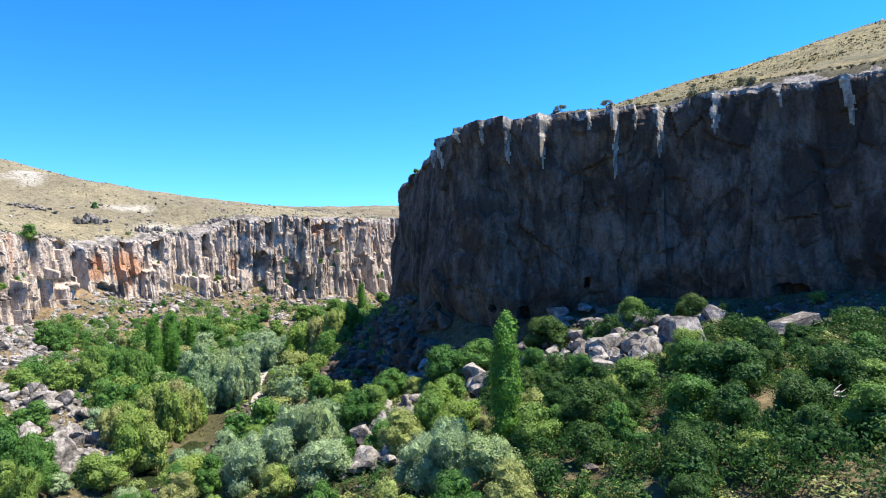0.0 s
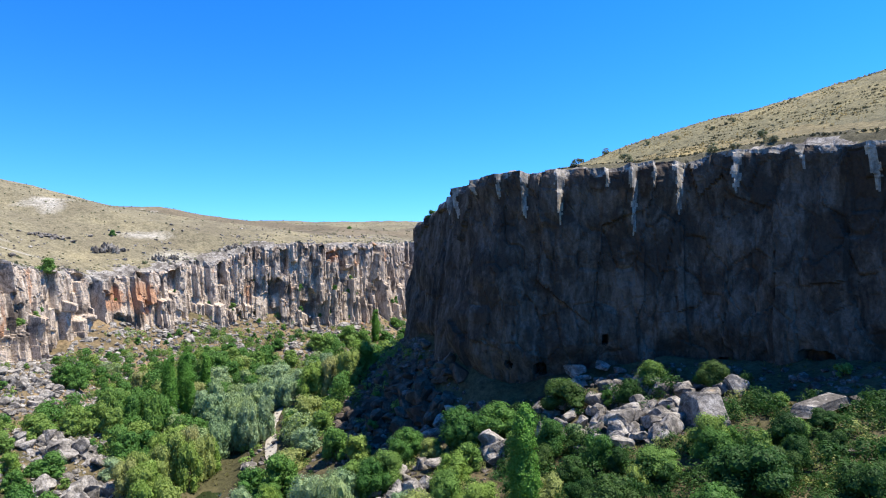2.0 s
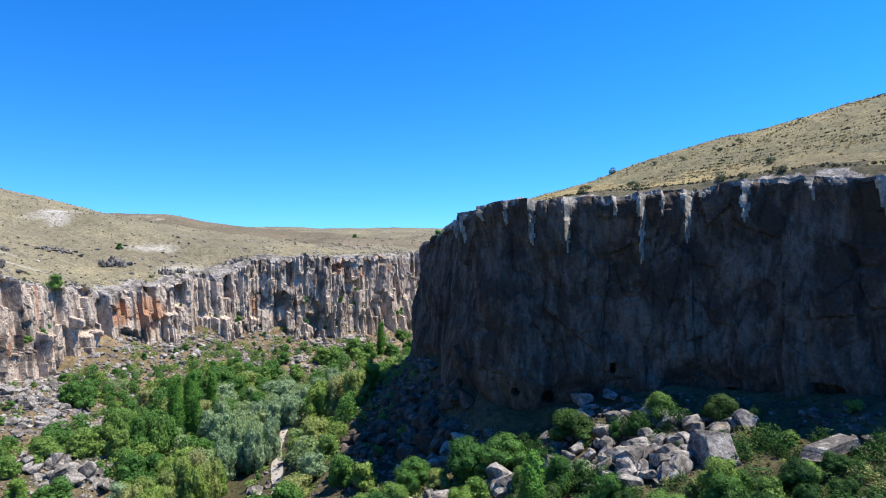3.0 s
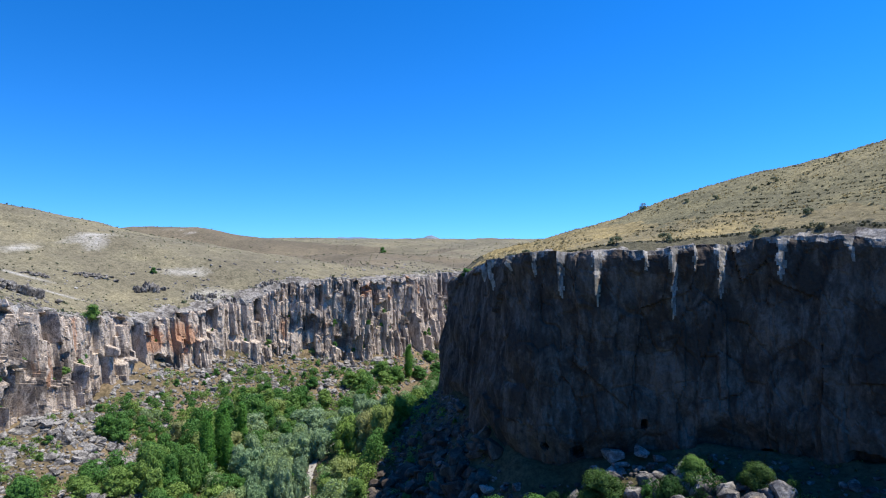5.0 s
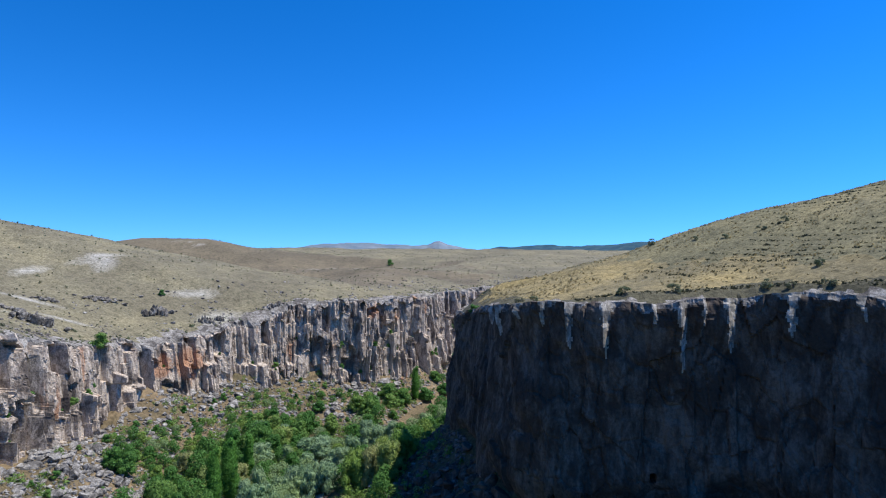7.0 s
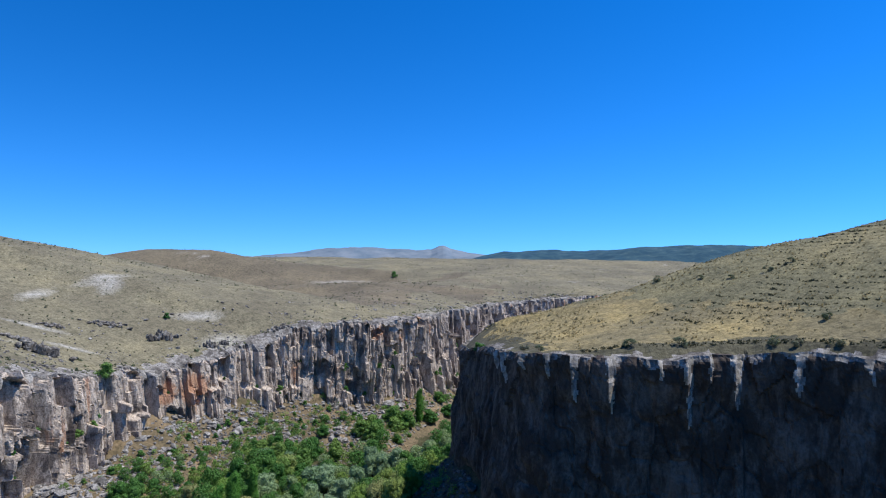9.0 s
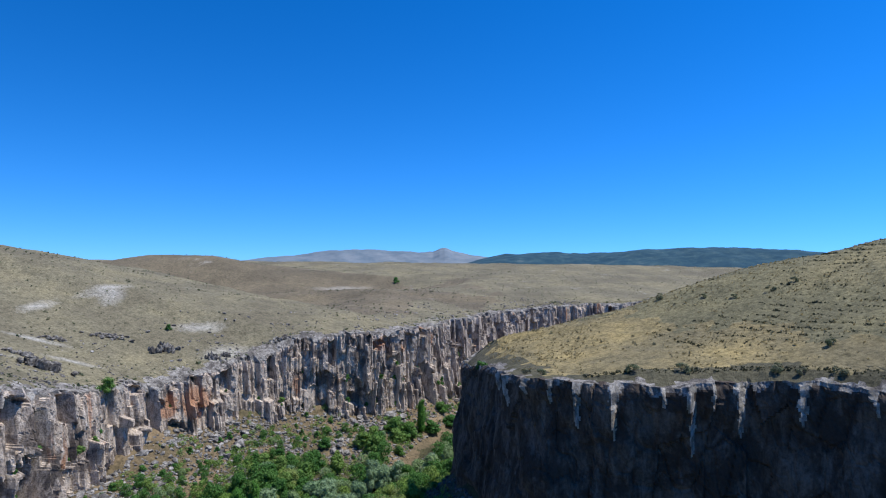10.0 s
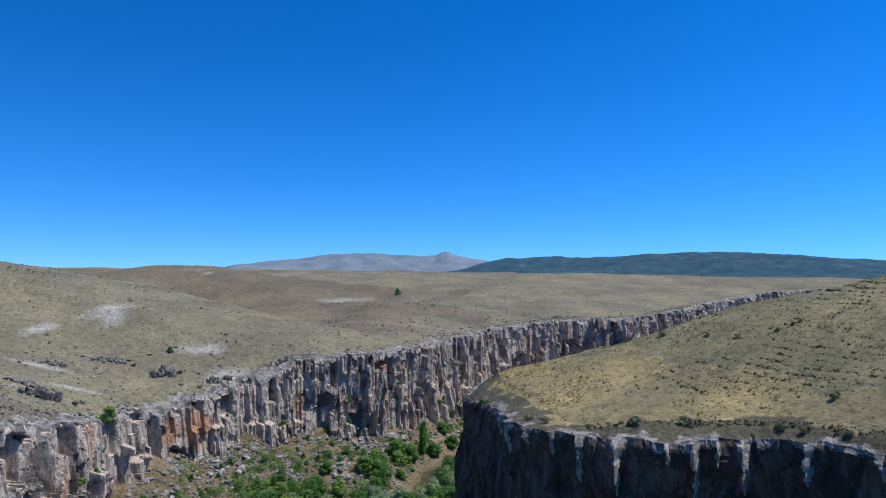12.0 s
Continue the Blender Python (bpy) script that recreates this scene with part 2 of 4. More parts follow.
M_RIM = rock_material("lichened_rim_rock", (0.10, 0.09, 0.08), (0.26, 0.24, 0.21), (0.42, 0.40, 0.365), (0.40, 0.34, 0.22), 0.66, 0.8, 0.2)
M_OUT = rock_material("weathered_ledge", (0.075, 0.068, 0.06), (0.22, 0.20, 0.172), (0.38, 0.355, 0.31), (0.34, 0.25, 0.17), 0.7, 0.8, 0.2)
M_DARKSTONE = rock_material("shale_grey_tuff", (0.055, 0.048, 0.044), (0.15, 0.13, 0.115), (0.28, 0.26, 0.235), (0.24, 0.17, 0.11), 0.68, 0.8, 0.25)
M_STONE = rock_material("grey_tuff", (0.11, 0.103, 0.095), (0.29, 0.272, 0.246), (0.45, 0.428, 0.395), (0.34, 0.27, 0.19), 0.68, 0.8, 0.25)


def land_material(name, grass, straw, soil, chalk=None, scars=()):
    m, n, l, b = material(name, 0.95)
    even = coords(n, l)
    big = noise_of(n, l, even, 0.018, 5, 0.6)
    middle = noise_of(n, l, even, 0.11, 5, 0.65)
    fine = noise_of(n, l, even, 1.1, 5, 0.75)
    c = ramp(n, l, big, [(0.38, soil), (0.5, grass), (0.62, straw)])
    c = mix(n, l, ramp(n, l, middle, [(0.40, (0.0, 0.0, 0.0)), (0.7, (0.7, 0.7, 0.7))]), c, soil)
    if chalk:
        white = noise_of(n, l, coords(n, l, (1, 0.6, 1)), 0.032, 6, 0.68, 0.5)
        c = mix(n, l, ramp(n, l, white, [(0.63, (0, 0, 0)), (0.72, (0.6, 0.6, 0.6))]), c, chalk)
    for x, y, long, wide, turn in scars:
        g, mp, near, add_up = n.new("ShaderNodeNewGeometry"), n.new("ShaderNodeMapping"), n.new("ShaderNodeVectorMath"), n.new("ShaderNodeMath")
        mp.vector_type, near.operation, add_up.operation = "TEXTURE", "LENGTH", "SUBTRACT"
        mp.inputs["Location"].default_value, mp.inputs["Rotation"].default_value, mp.inputs["Scale"].default_value = (x, y, 0), (0, 0, radians(turn)), (long, wide, 1e6)
        l.new(g.outputs["Position"], mp.inputs["Vector"])
        l.new(mp.outputs["Vector"], near.inputs[0])
        l.new(noise_of(n, l, even, 0.22, 8, 0.85, 0.9), add_up.inputs[0])
        l.new(near.outputs["Value"], add_up.inputs[1])
        c = mix(n, l, ramp(n, l, add_up.outputs[0], [(0.02, (0, 0, 0)), (0.5, (0.8, 0.8, 0.8))]), c, chalk)
    clumps = noise_of(n, l, even, 0.4, 4, 0.7)
    c = mix(n, l, 1.0, c, ramp(n, l, clumps, [(0.36, (0.68, 0.69, 0.66)), (0.52, (1, 1, 1)), (0.68, (1.16, 1.15, 1.13))]), "MULTIPLY")
    c = mix(n, l, 1.0, c, ramp(n, l, fine, [(0.34, (0.45, 0.45, 0.43)), (0.58, (1.04, 1.04, 1.04))]), "MULTIPLY")
    l.new(c, b.inputs["Base Color"])
    bump(n, l, b, fine, 0.8, 0.35)
    return m


M_VALLEY = land_material("valley_soil", (0.11, 0.096, 0.05), (0.17, 0.135, 0.08), (0.068, 0.066, 0.03))
M_GRASS_R = land_material("dry_grass", (0.33, 0.265, 0.125), (0.44, 0.34, 0.145), (0.21, 0.18, 0.10))
M_TALUS = land_material("talus_soil", (0.23, 0.17, 0.10), (0.31, 0.23, 0.14), (0.12, 0.10, 0.055))
M_FIELD = land_material("stubble_field", (0.36, 0.29, 0.14), (0.46, 0.36, 0.16), (0.26, 0.22, 0.12))
M_GRASS_L = land_material("steppe_grass", (0.238, 0.214, 0.139), (0.30, 0.264, 0.16), (0.18, 0.159, 0.105), (0.52, 0.50, 0.45),
                          scars=[(-221, 332, 44, 14, 70), (-214, 325, 30, 16, 110), (-160, 318, 34, 14, 35), (-137, 302, 34, 18, 60), (-230, 290, 30, 12, 90), (-203, 254, 34, 8, 30), (-178, 245, 26, 8, 40), (-180, 690, 90, 22, 30)])
M_RUSSET = land_material("russet_steppe", (0.20, 0.166, 0.110), (0.25, 0.208, 0.134), (0.16, 0.135, 0.091), (0.44, 0.41, 0.35), scars=[(-180, 690, 90, 22, 30)])
M_HILL = land_material("scrubby_hill", (0.232, 0.21, 0.115), (0.315, 0.27, 0.14), (0.155, 0.145, 0.085))
M_LEDGE = land_material("ledge_scrub_soil", (0.12, 0.112, 0.07), (0.165, 0.148, 0.092), (0.085, 0.08, 0.05))


def leaf_material(name, a, b_col, c_col):
    m, n, l, b = material(name, 0.6)
    info, geo = n.new("ShaderNodeObjectInfo"), n.new("ShaderNodeNewGeometry")
    tree = ramp(n, l, info.outputs["Random"], [(0.0, a), (0.5, b_col), (1.0, c_col)])
    leaf = ramp(n, l, geo.outputs["Random Per Island"], [(0.0, (0.80, 0.81, 0.80)), (1.0, (1.14, 1.13, 1.1))])
    c = mix(n, l, 1.0, tree, leaf, "MULTIPLY")
    l.new(c, b.inputs["Base Color"])
    b.inputs["Specular IOR Level"].default_value = 0.2
    tr = n.new("ShaderNodeBsdfTranslucent")
    l.new(c, tr.inputs["Color"])
    ms = n.new("ShaderNodeMixShader")
    ms.inputs[0].default_value = 0.36
    l.new(b.outputs[0], ms.inputs[1])
    l.new(tr.outputs[0], ms.inputs[2])
    l.new(ms.outputs[0], n["Material Output"].inputs["Surface"])
    return m


M_LEAF = leaf_material("green_leaf", (0.062, 0.175, 0.040), (0.11, 0.245, 0.056), (0.21, 0.32, 0.08))
# darker copy of the green leaf: shade and dark gaps put into its colour
M_SHADE_LEAF = leaf_material("shade_green_leaf", (0.023, 0.076, 0.021), (0.040, 0.112, 0.028), (0.078, 0.148, 0.038))
M_WILLOW = leaf_material("willow_leaf", (0.225, 0.345, 0.18), (0.30, 0.415, 0.24), (0.27, 0.37, 0.16))
M_OLIVE = leaf_material("yellow_leaf", (0.18, 0.31, 0.062), (0.25, 0.35, 0.09), (0.33, 0.345, 0.15))
M_POPLAR = leaf_material("poplar_leaf", (0.10, 0.26, 0.045), (0.11, 0.275, 0.047), (0.12, 0.285, 0.05))
M_SCRUB = leaf_material("scrub_leaf", (0.13, 0.165, 0.085), (0.175, 0.195, 0.11), (0.21, 0.205, 0.13))
M_BARK, _n, _l, _b = material("bark", 0.9)
_l.new(ramp(_n, _l, noise_of(_n, _l, coords(_n, _l), 3.0), [(0.3, (0.09, 0.065, 0.045)), (0.7, (0.2, 0.16, 0.12))]), _b.inputs["Base Color"])
M_WATER, _n, _l, _b = material("river_water", 0.08)
_b.inputs["Base Color"].default_value = (0.022, 0.032, 0.014, 1)
_b.inputs["Specular IOR Level"].default_value = 0.5
bump(_n, _l, _b, noise_of(_n, _l, coords(_n, _l), 1.2), 0.15, 0.1)
M_PATH, _n, _l, _b = material("pale_gravel", 0.95)
_l.new(ramp(_n, _l, noise_of(_n, _l, coords(_n, _l), 0.9), [(0.3, (0.33, 0.30, 0.25)), (0.7, (0.48, 0.45, 0.39))]), _b.inputs["Base Color"])


# ---- mesh helpers ----
def mesh_of(name, verts, faces, mats, index=None, soft=True):
    me = bpy.data.meshes.new(name)
    me.from_pydata(np.asarray(verts).tolist(), [], [tuple(f) for f in np.asarray(faces).tolist()])
    for m in mats:
        me.materials.append(m)
    if index is not None:
        me.polygons.foreach_set("material_index", np.asarray(index, np.int32))
    me.polygons.foreach_set("use_smooth", np.full(len(me.polygons), soft))
    me.update()
    return me


def grid_faces(nu, nv):
    i = np.arange((nu - 1) * (nv - 1))
    a = (i // (nv - 1)) * nv + i % (nv - 1)
    return np.stack([a, a + nv, a + nv + 1, a + 1], 1)


def part(name, me, parent, label=""):
    ob = new(name, me)
    ob.parent = parent
    return tagged(ob, label)


# ---- the land: one sheet to the horizon ----
def spread(lo, a, b, hi, fine, grow):
    mid = list(np.arange(a, b, fine))
    left, right, step = [], [], fine
    p, step = a, fine
    while p > lo:
        step *= grow
        p -= step
        left.append(p)
    p, step = mid[-1], fine
    while p < hi:
        step *= grow
        p += step
        right.append(p)
    return np.array(left[::-1] + mid + right)


gx = spread(-4800, -200, 116, 4800, 2.2, 1.045)
gy = spread(-4800, 60, 360, 4800, 2.2, 1.03)
gx = np.concatenate([gx[gx < 16], np.arange(16, 116, 1.2), gx[gx >= 116]])
gy = np.concatenate([gy[gy < 118], np.arange(118, 235, 1.2), gy[gy >= 235]])
GX, GY = np.meshgrid(gx, gy, indexing="ij")
GZ, REG = ground_z(GX, GY)
sink = (REG > 0) & (np.hypot(GX, GY) < 1300)
sink[sink] = np.minimum(to_line(GX[sink], GY[sink], LR)[0], to_line(GX[sink], GY[sink], RR)[0]) < 8.5
GZ[sink] = floor_z(GX[sink], GY[sink])
tuft = fbm(GX / 3.1, GY / 3.1, 0, 31, 3)
GZ = GZ + 0.18 * tuft
faces = grid_faces(len(gx), len(gy))
reg = REG.ravel()
kind = np.max(reg[faces], axis=1)
kind = np.where(np.hypot(GX, GY).ravel()[faces[:, 0]] > 1450, 3, kind)
c0 = faces[:, 0]
vx, vy = GX.ravel()[c0], GY.ravel()[c0]
near_left, _, _ = to_line(vx, vy, LR)
kind = np.where((kind == 0) & (near_left < 46 + 16 * fbm(vx / 18, vy / 18, 0, 13, 3)), 4, kind)
hill_line = vy - np.interp(vx, [-450, -330, -261, -198, -148, -90, 0], [640, 530, 472, 436, 413, 388, 480])
kind = np.where((kind == 2) & (hill_line < 330 + 60 * fbm(vx / 90, vy / 90, 0, 19, 3)) & (vx < -40 + 50 * fbm(vx / 60, vy / 60, 0, 20, 3)) & (hill_line > 6 + 8 * fbm(vx / 30, vy / 30, 0, 14, 3)), 5, kind)
upland = kind == 1
base_z, rim_d = right_base(vx[upland], vy[upland])
hill_kind = np.where(base_z > 65 + 2.5 * fbm(vx[upland] / 14, vy[upland] / 14, 0, 16, 3), 6, 1)
bank = (rim_d > 1.5) & (rim_d < 5.5 + 2 * vnoise(vx[upland] / 6, vy[upland] / 6, 0, 17)) & (vx[upland] > 20) & (vy[upland] < 200)
kind[upland] = np.where(bank, 7, hill_kind)
ground = new("ground", mesh_of("ground", np.stack([GX.ravel(), GY.ravel(), GZ.ravel()], 1), faces, [M_VALLEY, M_GRASS_R, M_GRASS_L, M_FIELD, M_TALUS, M_RUSSET, M_HILL, M_LEDGE], kind))
tagged(ground, "dry steppe hills falling to a wooded canyon floor", "ground", kind="structure")


# ---- the cliffs ----
def cells(s, spacing, seed):
    """Uneven cells along s: number, place in the cell (0 to 1)."""
    q = s / spacing
    k = np.floor(q).astype(np.int64)
    e0 = k + 0.7 * (lattice(k, 0 * k, 0 * k, seed) - 0.5)
    k = np.where(q < e0, k - 1, k)
    e0 = k + 0.7 * (lattice(k, 0 * k, 0 * k, seed) - 0.5)
    e1 = k + 1 + 0.7 * (lattice(k + 1, 0 * k, 0 * k, seed) - 0.5)
    return k, np.clip((q - e0) / (e1 - e0), 0, 1)


def pick(k, seed, j=0):
    return lattice(k, 0 * k + j, 0 * k, seed)


def facets(u, w, seed):
    """Broken blocks: uneven cells over u and w. The cell's number, the place in it, and how near a crack is (0 on it)."""
    iu, iw = np.floor(u).astype(np.int64), np.floor(w).astype(np.int64)
    best, second = np.full(u.shape, 9.0), np.full(u.shape, 9.0)
    key, du, dw = np.zeros(u.shape, np.int64), np.zeros(u.shape), np.zeros(u.shape)
    for a in (-1, 0, 1):
        for b in (-1, 0, 1):
            cu, cw = iu + a, iw + b
            eu = u - (cu + 0.12 + 0.76 * lattice(cu, cw, 0 * cu, seed))
            ew = w - (cw + 0.12 + 0.76 * lattice(cu, cw, 0 * cu + 1, seed))
            d = eu * eu + ew * ew
            near = d < best
            second = np.where(near, best, np.minimum(second, d))
            best, key = np.where(near, d, best), np.where(near, cu * 7919 + cw, key)
            du, dw = np.where(near, eu, du), np.where(near, ew, dw)
    return key, du, dw, np.sqrt(second) - np.sqrt(best)


def blocks(s, z, wide, tall, seed, out, turn, tip, crack=0.0):
    """Relief of broken blocks of about that width and height: each stands out by its own amount and is turned and tipped."""
    k, a, b, edge = facets(s / wide, z / tall, seed)
    d = out * (pick(k, seed + 1) - 0.5) + turn * wide * (pick(k, seed + 2) - 0.5) * a + tip * tall * (pick(k, seed + 3) - 0.5) * b
    return d - crack * smooth(0.10, 0.0, edge)


def columns(s, z, wide, tall, seed, out, turn, hollow=0.0, share=0.0, crack=0.0):
    """Relief of upright columns split by slanting breaks: each piece stands out by its own amount and is turned, some are gone."""
    k, a = cells(s, wide, seed)
    lift = pick(k, seed + 4) * 5 + (pick(k, seed + 5) - 0.5) * 1.1 * wide * a / tall
    tier = np.floor(z / tall + lift + 0.12 * vnoise(s / 1.3, z / 30, 0, seed)).astype(np.int64)
    d = 0.6 * out * (pick(k, seed + 1) - 0.5) + 0.8 * out * (lattice(k, tier, 0 * k, seed + 2) - 0.5)
    d = d + turn * wide * (lattice(k, tier, 0 * k + 1, seed + 3) - 0.5) * (a - 0.5)
    d = d - hollow * (lattice(k, tier, 0 * k + 2, seed + 6) < share)
    return d - crack * smooth(0.09, 0.0, np.minimum(a, 1 - a)) * (pick(k, seed + 7) > 0.4)


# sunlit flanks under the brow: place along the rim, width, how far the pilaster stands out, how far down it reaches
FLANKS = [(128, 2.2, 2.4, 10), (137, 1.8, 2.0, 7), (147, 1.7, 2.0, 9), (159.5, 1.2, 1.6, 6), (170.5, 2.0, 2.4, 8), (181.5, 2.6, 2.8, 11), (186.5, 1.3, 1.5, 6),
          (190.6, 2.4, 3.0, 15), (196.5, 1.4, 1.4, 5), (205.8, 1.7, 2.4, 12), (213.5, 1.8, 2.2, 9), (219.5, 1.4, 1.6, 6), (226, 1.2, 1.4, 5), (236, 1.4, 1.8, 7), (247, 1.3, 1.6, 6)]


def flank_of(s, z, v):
    """How far pilasters stand out, and where their flanks are painted pale as sunlit."""
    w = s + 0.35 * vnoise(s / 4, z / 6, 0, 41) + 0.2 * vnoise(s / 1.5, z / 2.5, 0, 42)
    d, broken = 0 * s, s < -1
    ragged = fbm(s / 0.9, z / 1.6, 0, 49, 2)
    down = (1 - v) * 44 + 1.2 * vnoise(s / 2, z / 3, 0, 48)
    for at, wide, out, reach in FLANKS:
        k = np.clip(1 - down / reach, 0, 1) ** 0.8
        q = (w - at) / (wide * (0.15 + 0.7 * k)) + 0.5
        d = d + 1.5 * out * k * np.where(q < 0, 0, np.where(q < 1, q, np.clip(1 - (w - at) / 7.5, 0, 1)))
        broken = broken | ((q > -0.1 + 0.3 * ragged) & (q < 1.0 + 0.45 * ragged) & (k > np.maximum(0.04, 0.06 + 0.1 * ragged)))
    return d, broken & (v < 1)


def relief_dark(s, z, v):
    """Tall tuff face of great shallow plates, with pilasters under its brow, hollowed lower down."""
    w = s + 0.8 * vnoise(s / 11, z / 14, 0, 41)
    d = blocks(w, z, 9.5, 26, 51, 1.5, 0.20, 0.03) + blocks(w, z, 4.2, 9, 54, 0.65, 0.16, 0.03, 0.25) + blocks(w, z, 1.7, 3.2, 57, 0.22, 0.14, 0.03, 0.12)
    d = d + 1.6 * fbm(s / 28, z / 24, 0, 61, 3) + 0.3 * fbm(s / 6, z / 9, 0, 62, 3) + 0.08 * fbm(s / 1.1, z / 1.5, 0, 63, 3)
    d = d - 0.9 * np.maximum(0, vnoise(s / 7 + 0.4 * vnoise(s / 3, z / 3, 0, 66), z / 7, 0, 65)) * smooth(0.85, 0.5, v)
    d = d + 0.3 * fbm(s / 1.5, z / 2.2, 0, 68, 3) * smooth(0.9, 1.0, v) + flank_of(s, z, v)[0]
    crack = np.abs(vnoise(s / 6 + z / 40, z / 26, 0, 67))
    d = d - 0.5 * smooth(0.06, 0.0, crack)
    return d - 4.4 * smooth(0.26, 0.05, v) * smooth(-0.5, 0.2, vnoise(s / 9, 0, 0, 64)) - 1.2 + (2.6 + 1.2 * (1 - v)) * smooth(222, 244, s)


def lit_flank_paint(s, z, v):
    """Where the pilaster flanks get a paler rock colour that stands for sunlight."""
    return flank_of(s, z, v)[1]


def relief_pale(s, z, v):
    """Crags of broken columns: buttresses, clefts, split blocks and overhangs."""
    w = s + 0.5 * vnoise(s / 5, 0, 0, 141)
    deep = np.where((s > 262) & (s < 440), 0.28, 0.18) * smooth(0.985, 0.94, v)
    d = columns(w, z, 14.0, 40, 151, 5.0, 0.5) + columns(w, z, 5.6, 15, 171, 3.0, 0.8, 4.4, deep, 1.0)
    d = d + columns(w, z, 2.5, 8, 191, 1.2, 0.7, 1.3, 0.15, 0.4) + blocks(w, z, 1.2, 2.6, 163, 0.45, 0.5, 0.06)
    k, a = cells(w, 7.0, 167)
    top = 0.16 + 0.5 * pick(k, 168)
    d = d + (1.5 + 3.5 * pick(k, 169)) * smooth(top + 0.03, top - 0.02, v) * (pick(k, 170) > 0.5) * smooth(0.0, 0.12, a) * smooth(1.0, 0.88, a)
    return d + 2.2 * fbm(s / 24, z / 40, 0, 161, 2) + 0.14 * fbm(s / 1.6, z / 2.4, 0, 162, 3)


LEDGES = {}


def cliff(name, rim, side, s_rows, rows, lean, relief, top_z, mats, label, holes=(), lip=0.8, bare=1.2, lit_paint=None):
    """A rock wall under the rim line, with a brow that runs back into the land above. side: 1 if the canyon lies to the line's right."""
    p, s = resample(rim, s_rows)
    way = np.gradient(p[:, :2], axis=0)
    ker = np.ones(9) / 9
    for k in (0, 1):
        way[4:-4, k] = np.convolve(way[:, k], ker, "valid")
    way /= np.linalg.norm(way, axis=1)[:, None]
    out = np.stack([way[:, 1], -way[:, 0]], 1) * side
    foot = floor_z(p[:, 0] + out[:, 0] * 4, p[:, 1] + out[:, 1] * 4) - 3.0
    brow = top_z(p[:, 0] - out[:, 0] * 2, p[:, 1] - out[:, 1] * 2)
    brow = brow + lip * vnoise(s / 5, 0, 0, 71) + 0.5 * lip * vnoise(s / 1.7, 0, 0, 72)
    v = np.asarray(rows)[None, :]
    z = foot[:, None] + (brow - foot)[:, None] * v
    S = np.repeat(s[:, None], len(rows), 1)
    d = np.maximum(relief(S, z, v + 0 * S), -5.6) + lean * (1 - v)
    d = d - 0.6 * smooth(0.965, 1.0, v)
    for hx, hy, hz, wide, tall, deep in holes:
        hs = s[np.argmin((p[:, 0] - hx) ** 2 + (p[:, 1] - hy) ** 2)]
        r = np.sqrt((np.abs(S - hs) / (wide / 2)) ** 3 + (np.abs(z - hz) / (tall / 2)) ** 3)
        d = d - deep * smooth(1.08, 0.94, r)
    LEDGES[name] = (d, z, p, out)
    x = p[:, 0, None] + out[:, 0, None] * d
    y = p[:, 1, None] + out[:, 1, None] * d
    bx, by, bz, zt = [x], [y], [z], None
    for back, dip in ((0.7, 0.0), (1.6, 0.0), (3.0, 0.0), (5.0, 0.05), (7.5, 0.05), (10.5, -0.1), (14.0, -1.5)):
        dd = np.minimum(d[:, -1] - back * 0.6, 4) * np.exp(-back / 3) - back
        xx, yy = p[:, 0] + out[:, 0] * dd, p[:, 1] + out[:, 1] * dd
        zz = top_z(xx, yy) + 0.18 * fbm(xx / 3.1, yy / 3.1, 0, 31, 3) + dip + 0.06
        zz = zz + (brow - top_z(p[:, 0] - out[:, 0] * 2, p[:, 1] - out[:, 1] * 2)) * math.exp(-back / 2) + 0.35 * fbm(xx / 1.9, yy / 1.9, 0, 73, 3) * math.exp(-back / 4)
        bx.append(xx[:, None]), by.append(yy[:, None]), bz.append(zz[:, None])
    X, Y, Z = np.hstack(bx), np.hstack(by), np.hstack(bz)
    nv = X.shape[1]
    f = grid_faces(len(s), nv)
    if side > 0:
        f = f[:, ::-1]
    j = np.arange(len(f)) % (nv - 1)
    i = np.arange(len(f)) // (nv - 1)
    P = np.stack([X, Y, Z], 2).reshape(-1, 3)
    row_v = np.append(rows, np.ones(8))[j]
    # broken: flank faces whose colour is raised to look sunlit
    broken = lit_paint(s[i], foot[i] + (brow - foot)[i] * row_v, row_v) if lit_paint else j < 0
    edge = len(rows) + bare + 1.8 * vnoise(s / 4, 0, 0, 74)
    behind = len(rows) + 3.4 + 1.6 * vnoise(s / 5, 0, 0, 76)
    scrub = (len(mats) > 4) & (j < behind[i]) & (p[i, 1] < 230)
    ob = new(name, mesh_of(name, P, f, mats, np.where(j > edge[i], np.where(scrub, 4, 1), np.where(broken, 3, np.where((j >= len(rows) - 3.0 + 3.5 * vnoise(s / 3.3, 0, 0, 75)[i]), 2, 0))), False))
    return tagged(ob, label, "cliff", kind="structure")


rr_steps = np.concatenate([np.arange(0, 110, 0.9), np.arange(110, 290, 0.34), np.arange(290, 330, 0.7), np.arange(330, 1250, 2.5)])
cliff("cliff_east", RIGHT_RIM, -1, rr_steps, np.linspace(0, 1, 118), 2.6, relief_dark, right_top, [M_CLIFF_R, M_GRASS_R, M_RIM, M_LIT_FLANK, M_LEDGE],
      "tall dark tuff cliff in shade, fluted at the brow", lip=0.4, bare=0.1, lit_paint=lit_flank_paint,
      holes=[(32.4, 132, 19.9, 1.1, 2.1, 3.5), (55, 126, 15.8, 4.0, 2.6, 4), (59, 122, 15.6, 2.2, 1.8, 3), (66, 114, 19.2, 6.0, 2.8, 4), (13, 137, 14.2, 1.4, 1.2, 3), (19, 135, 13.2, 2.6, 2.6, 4)])
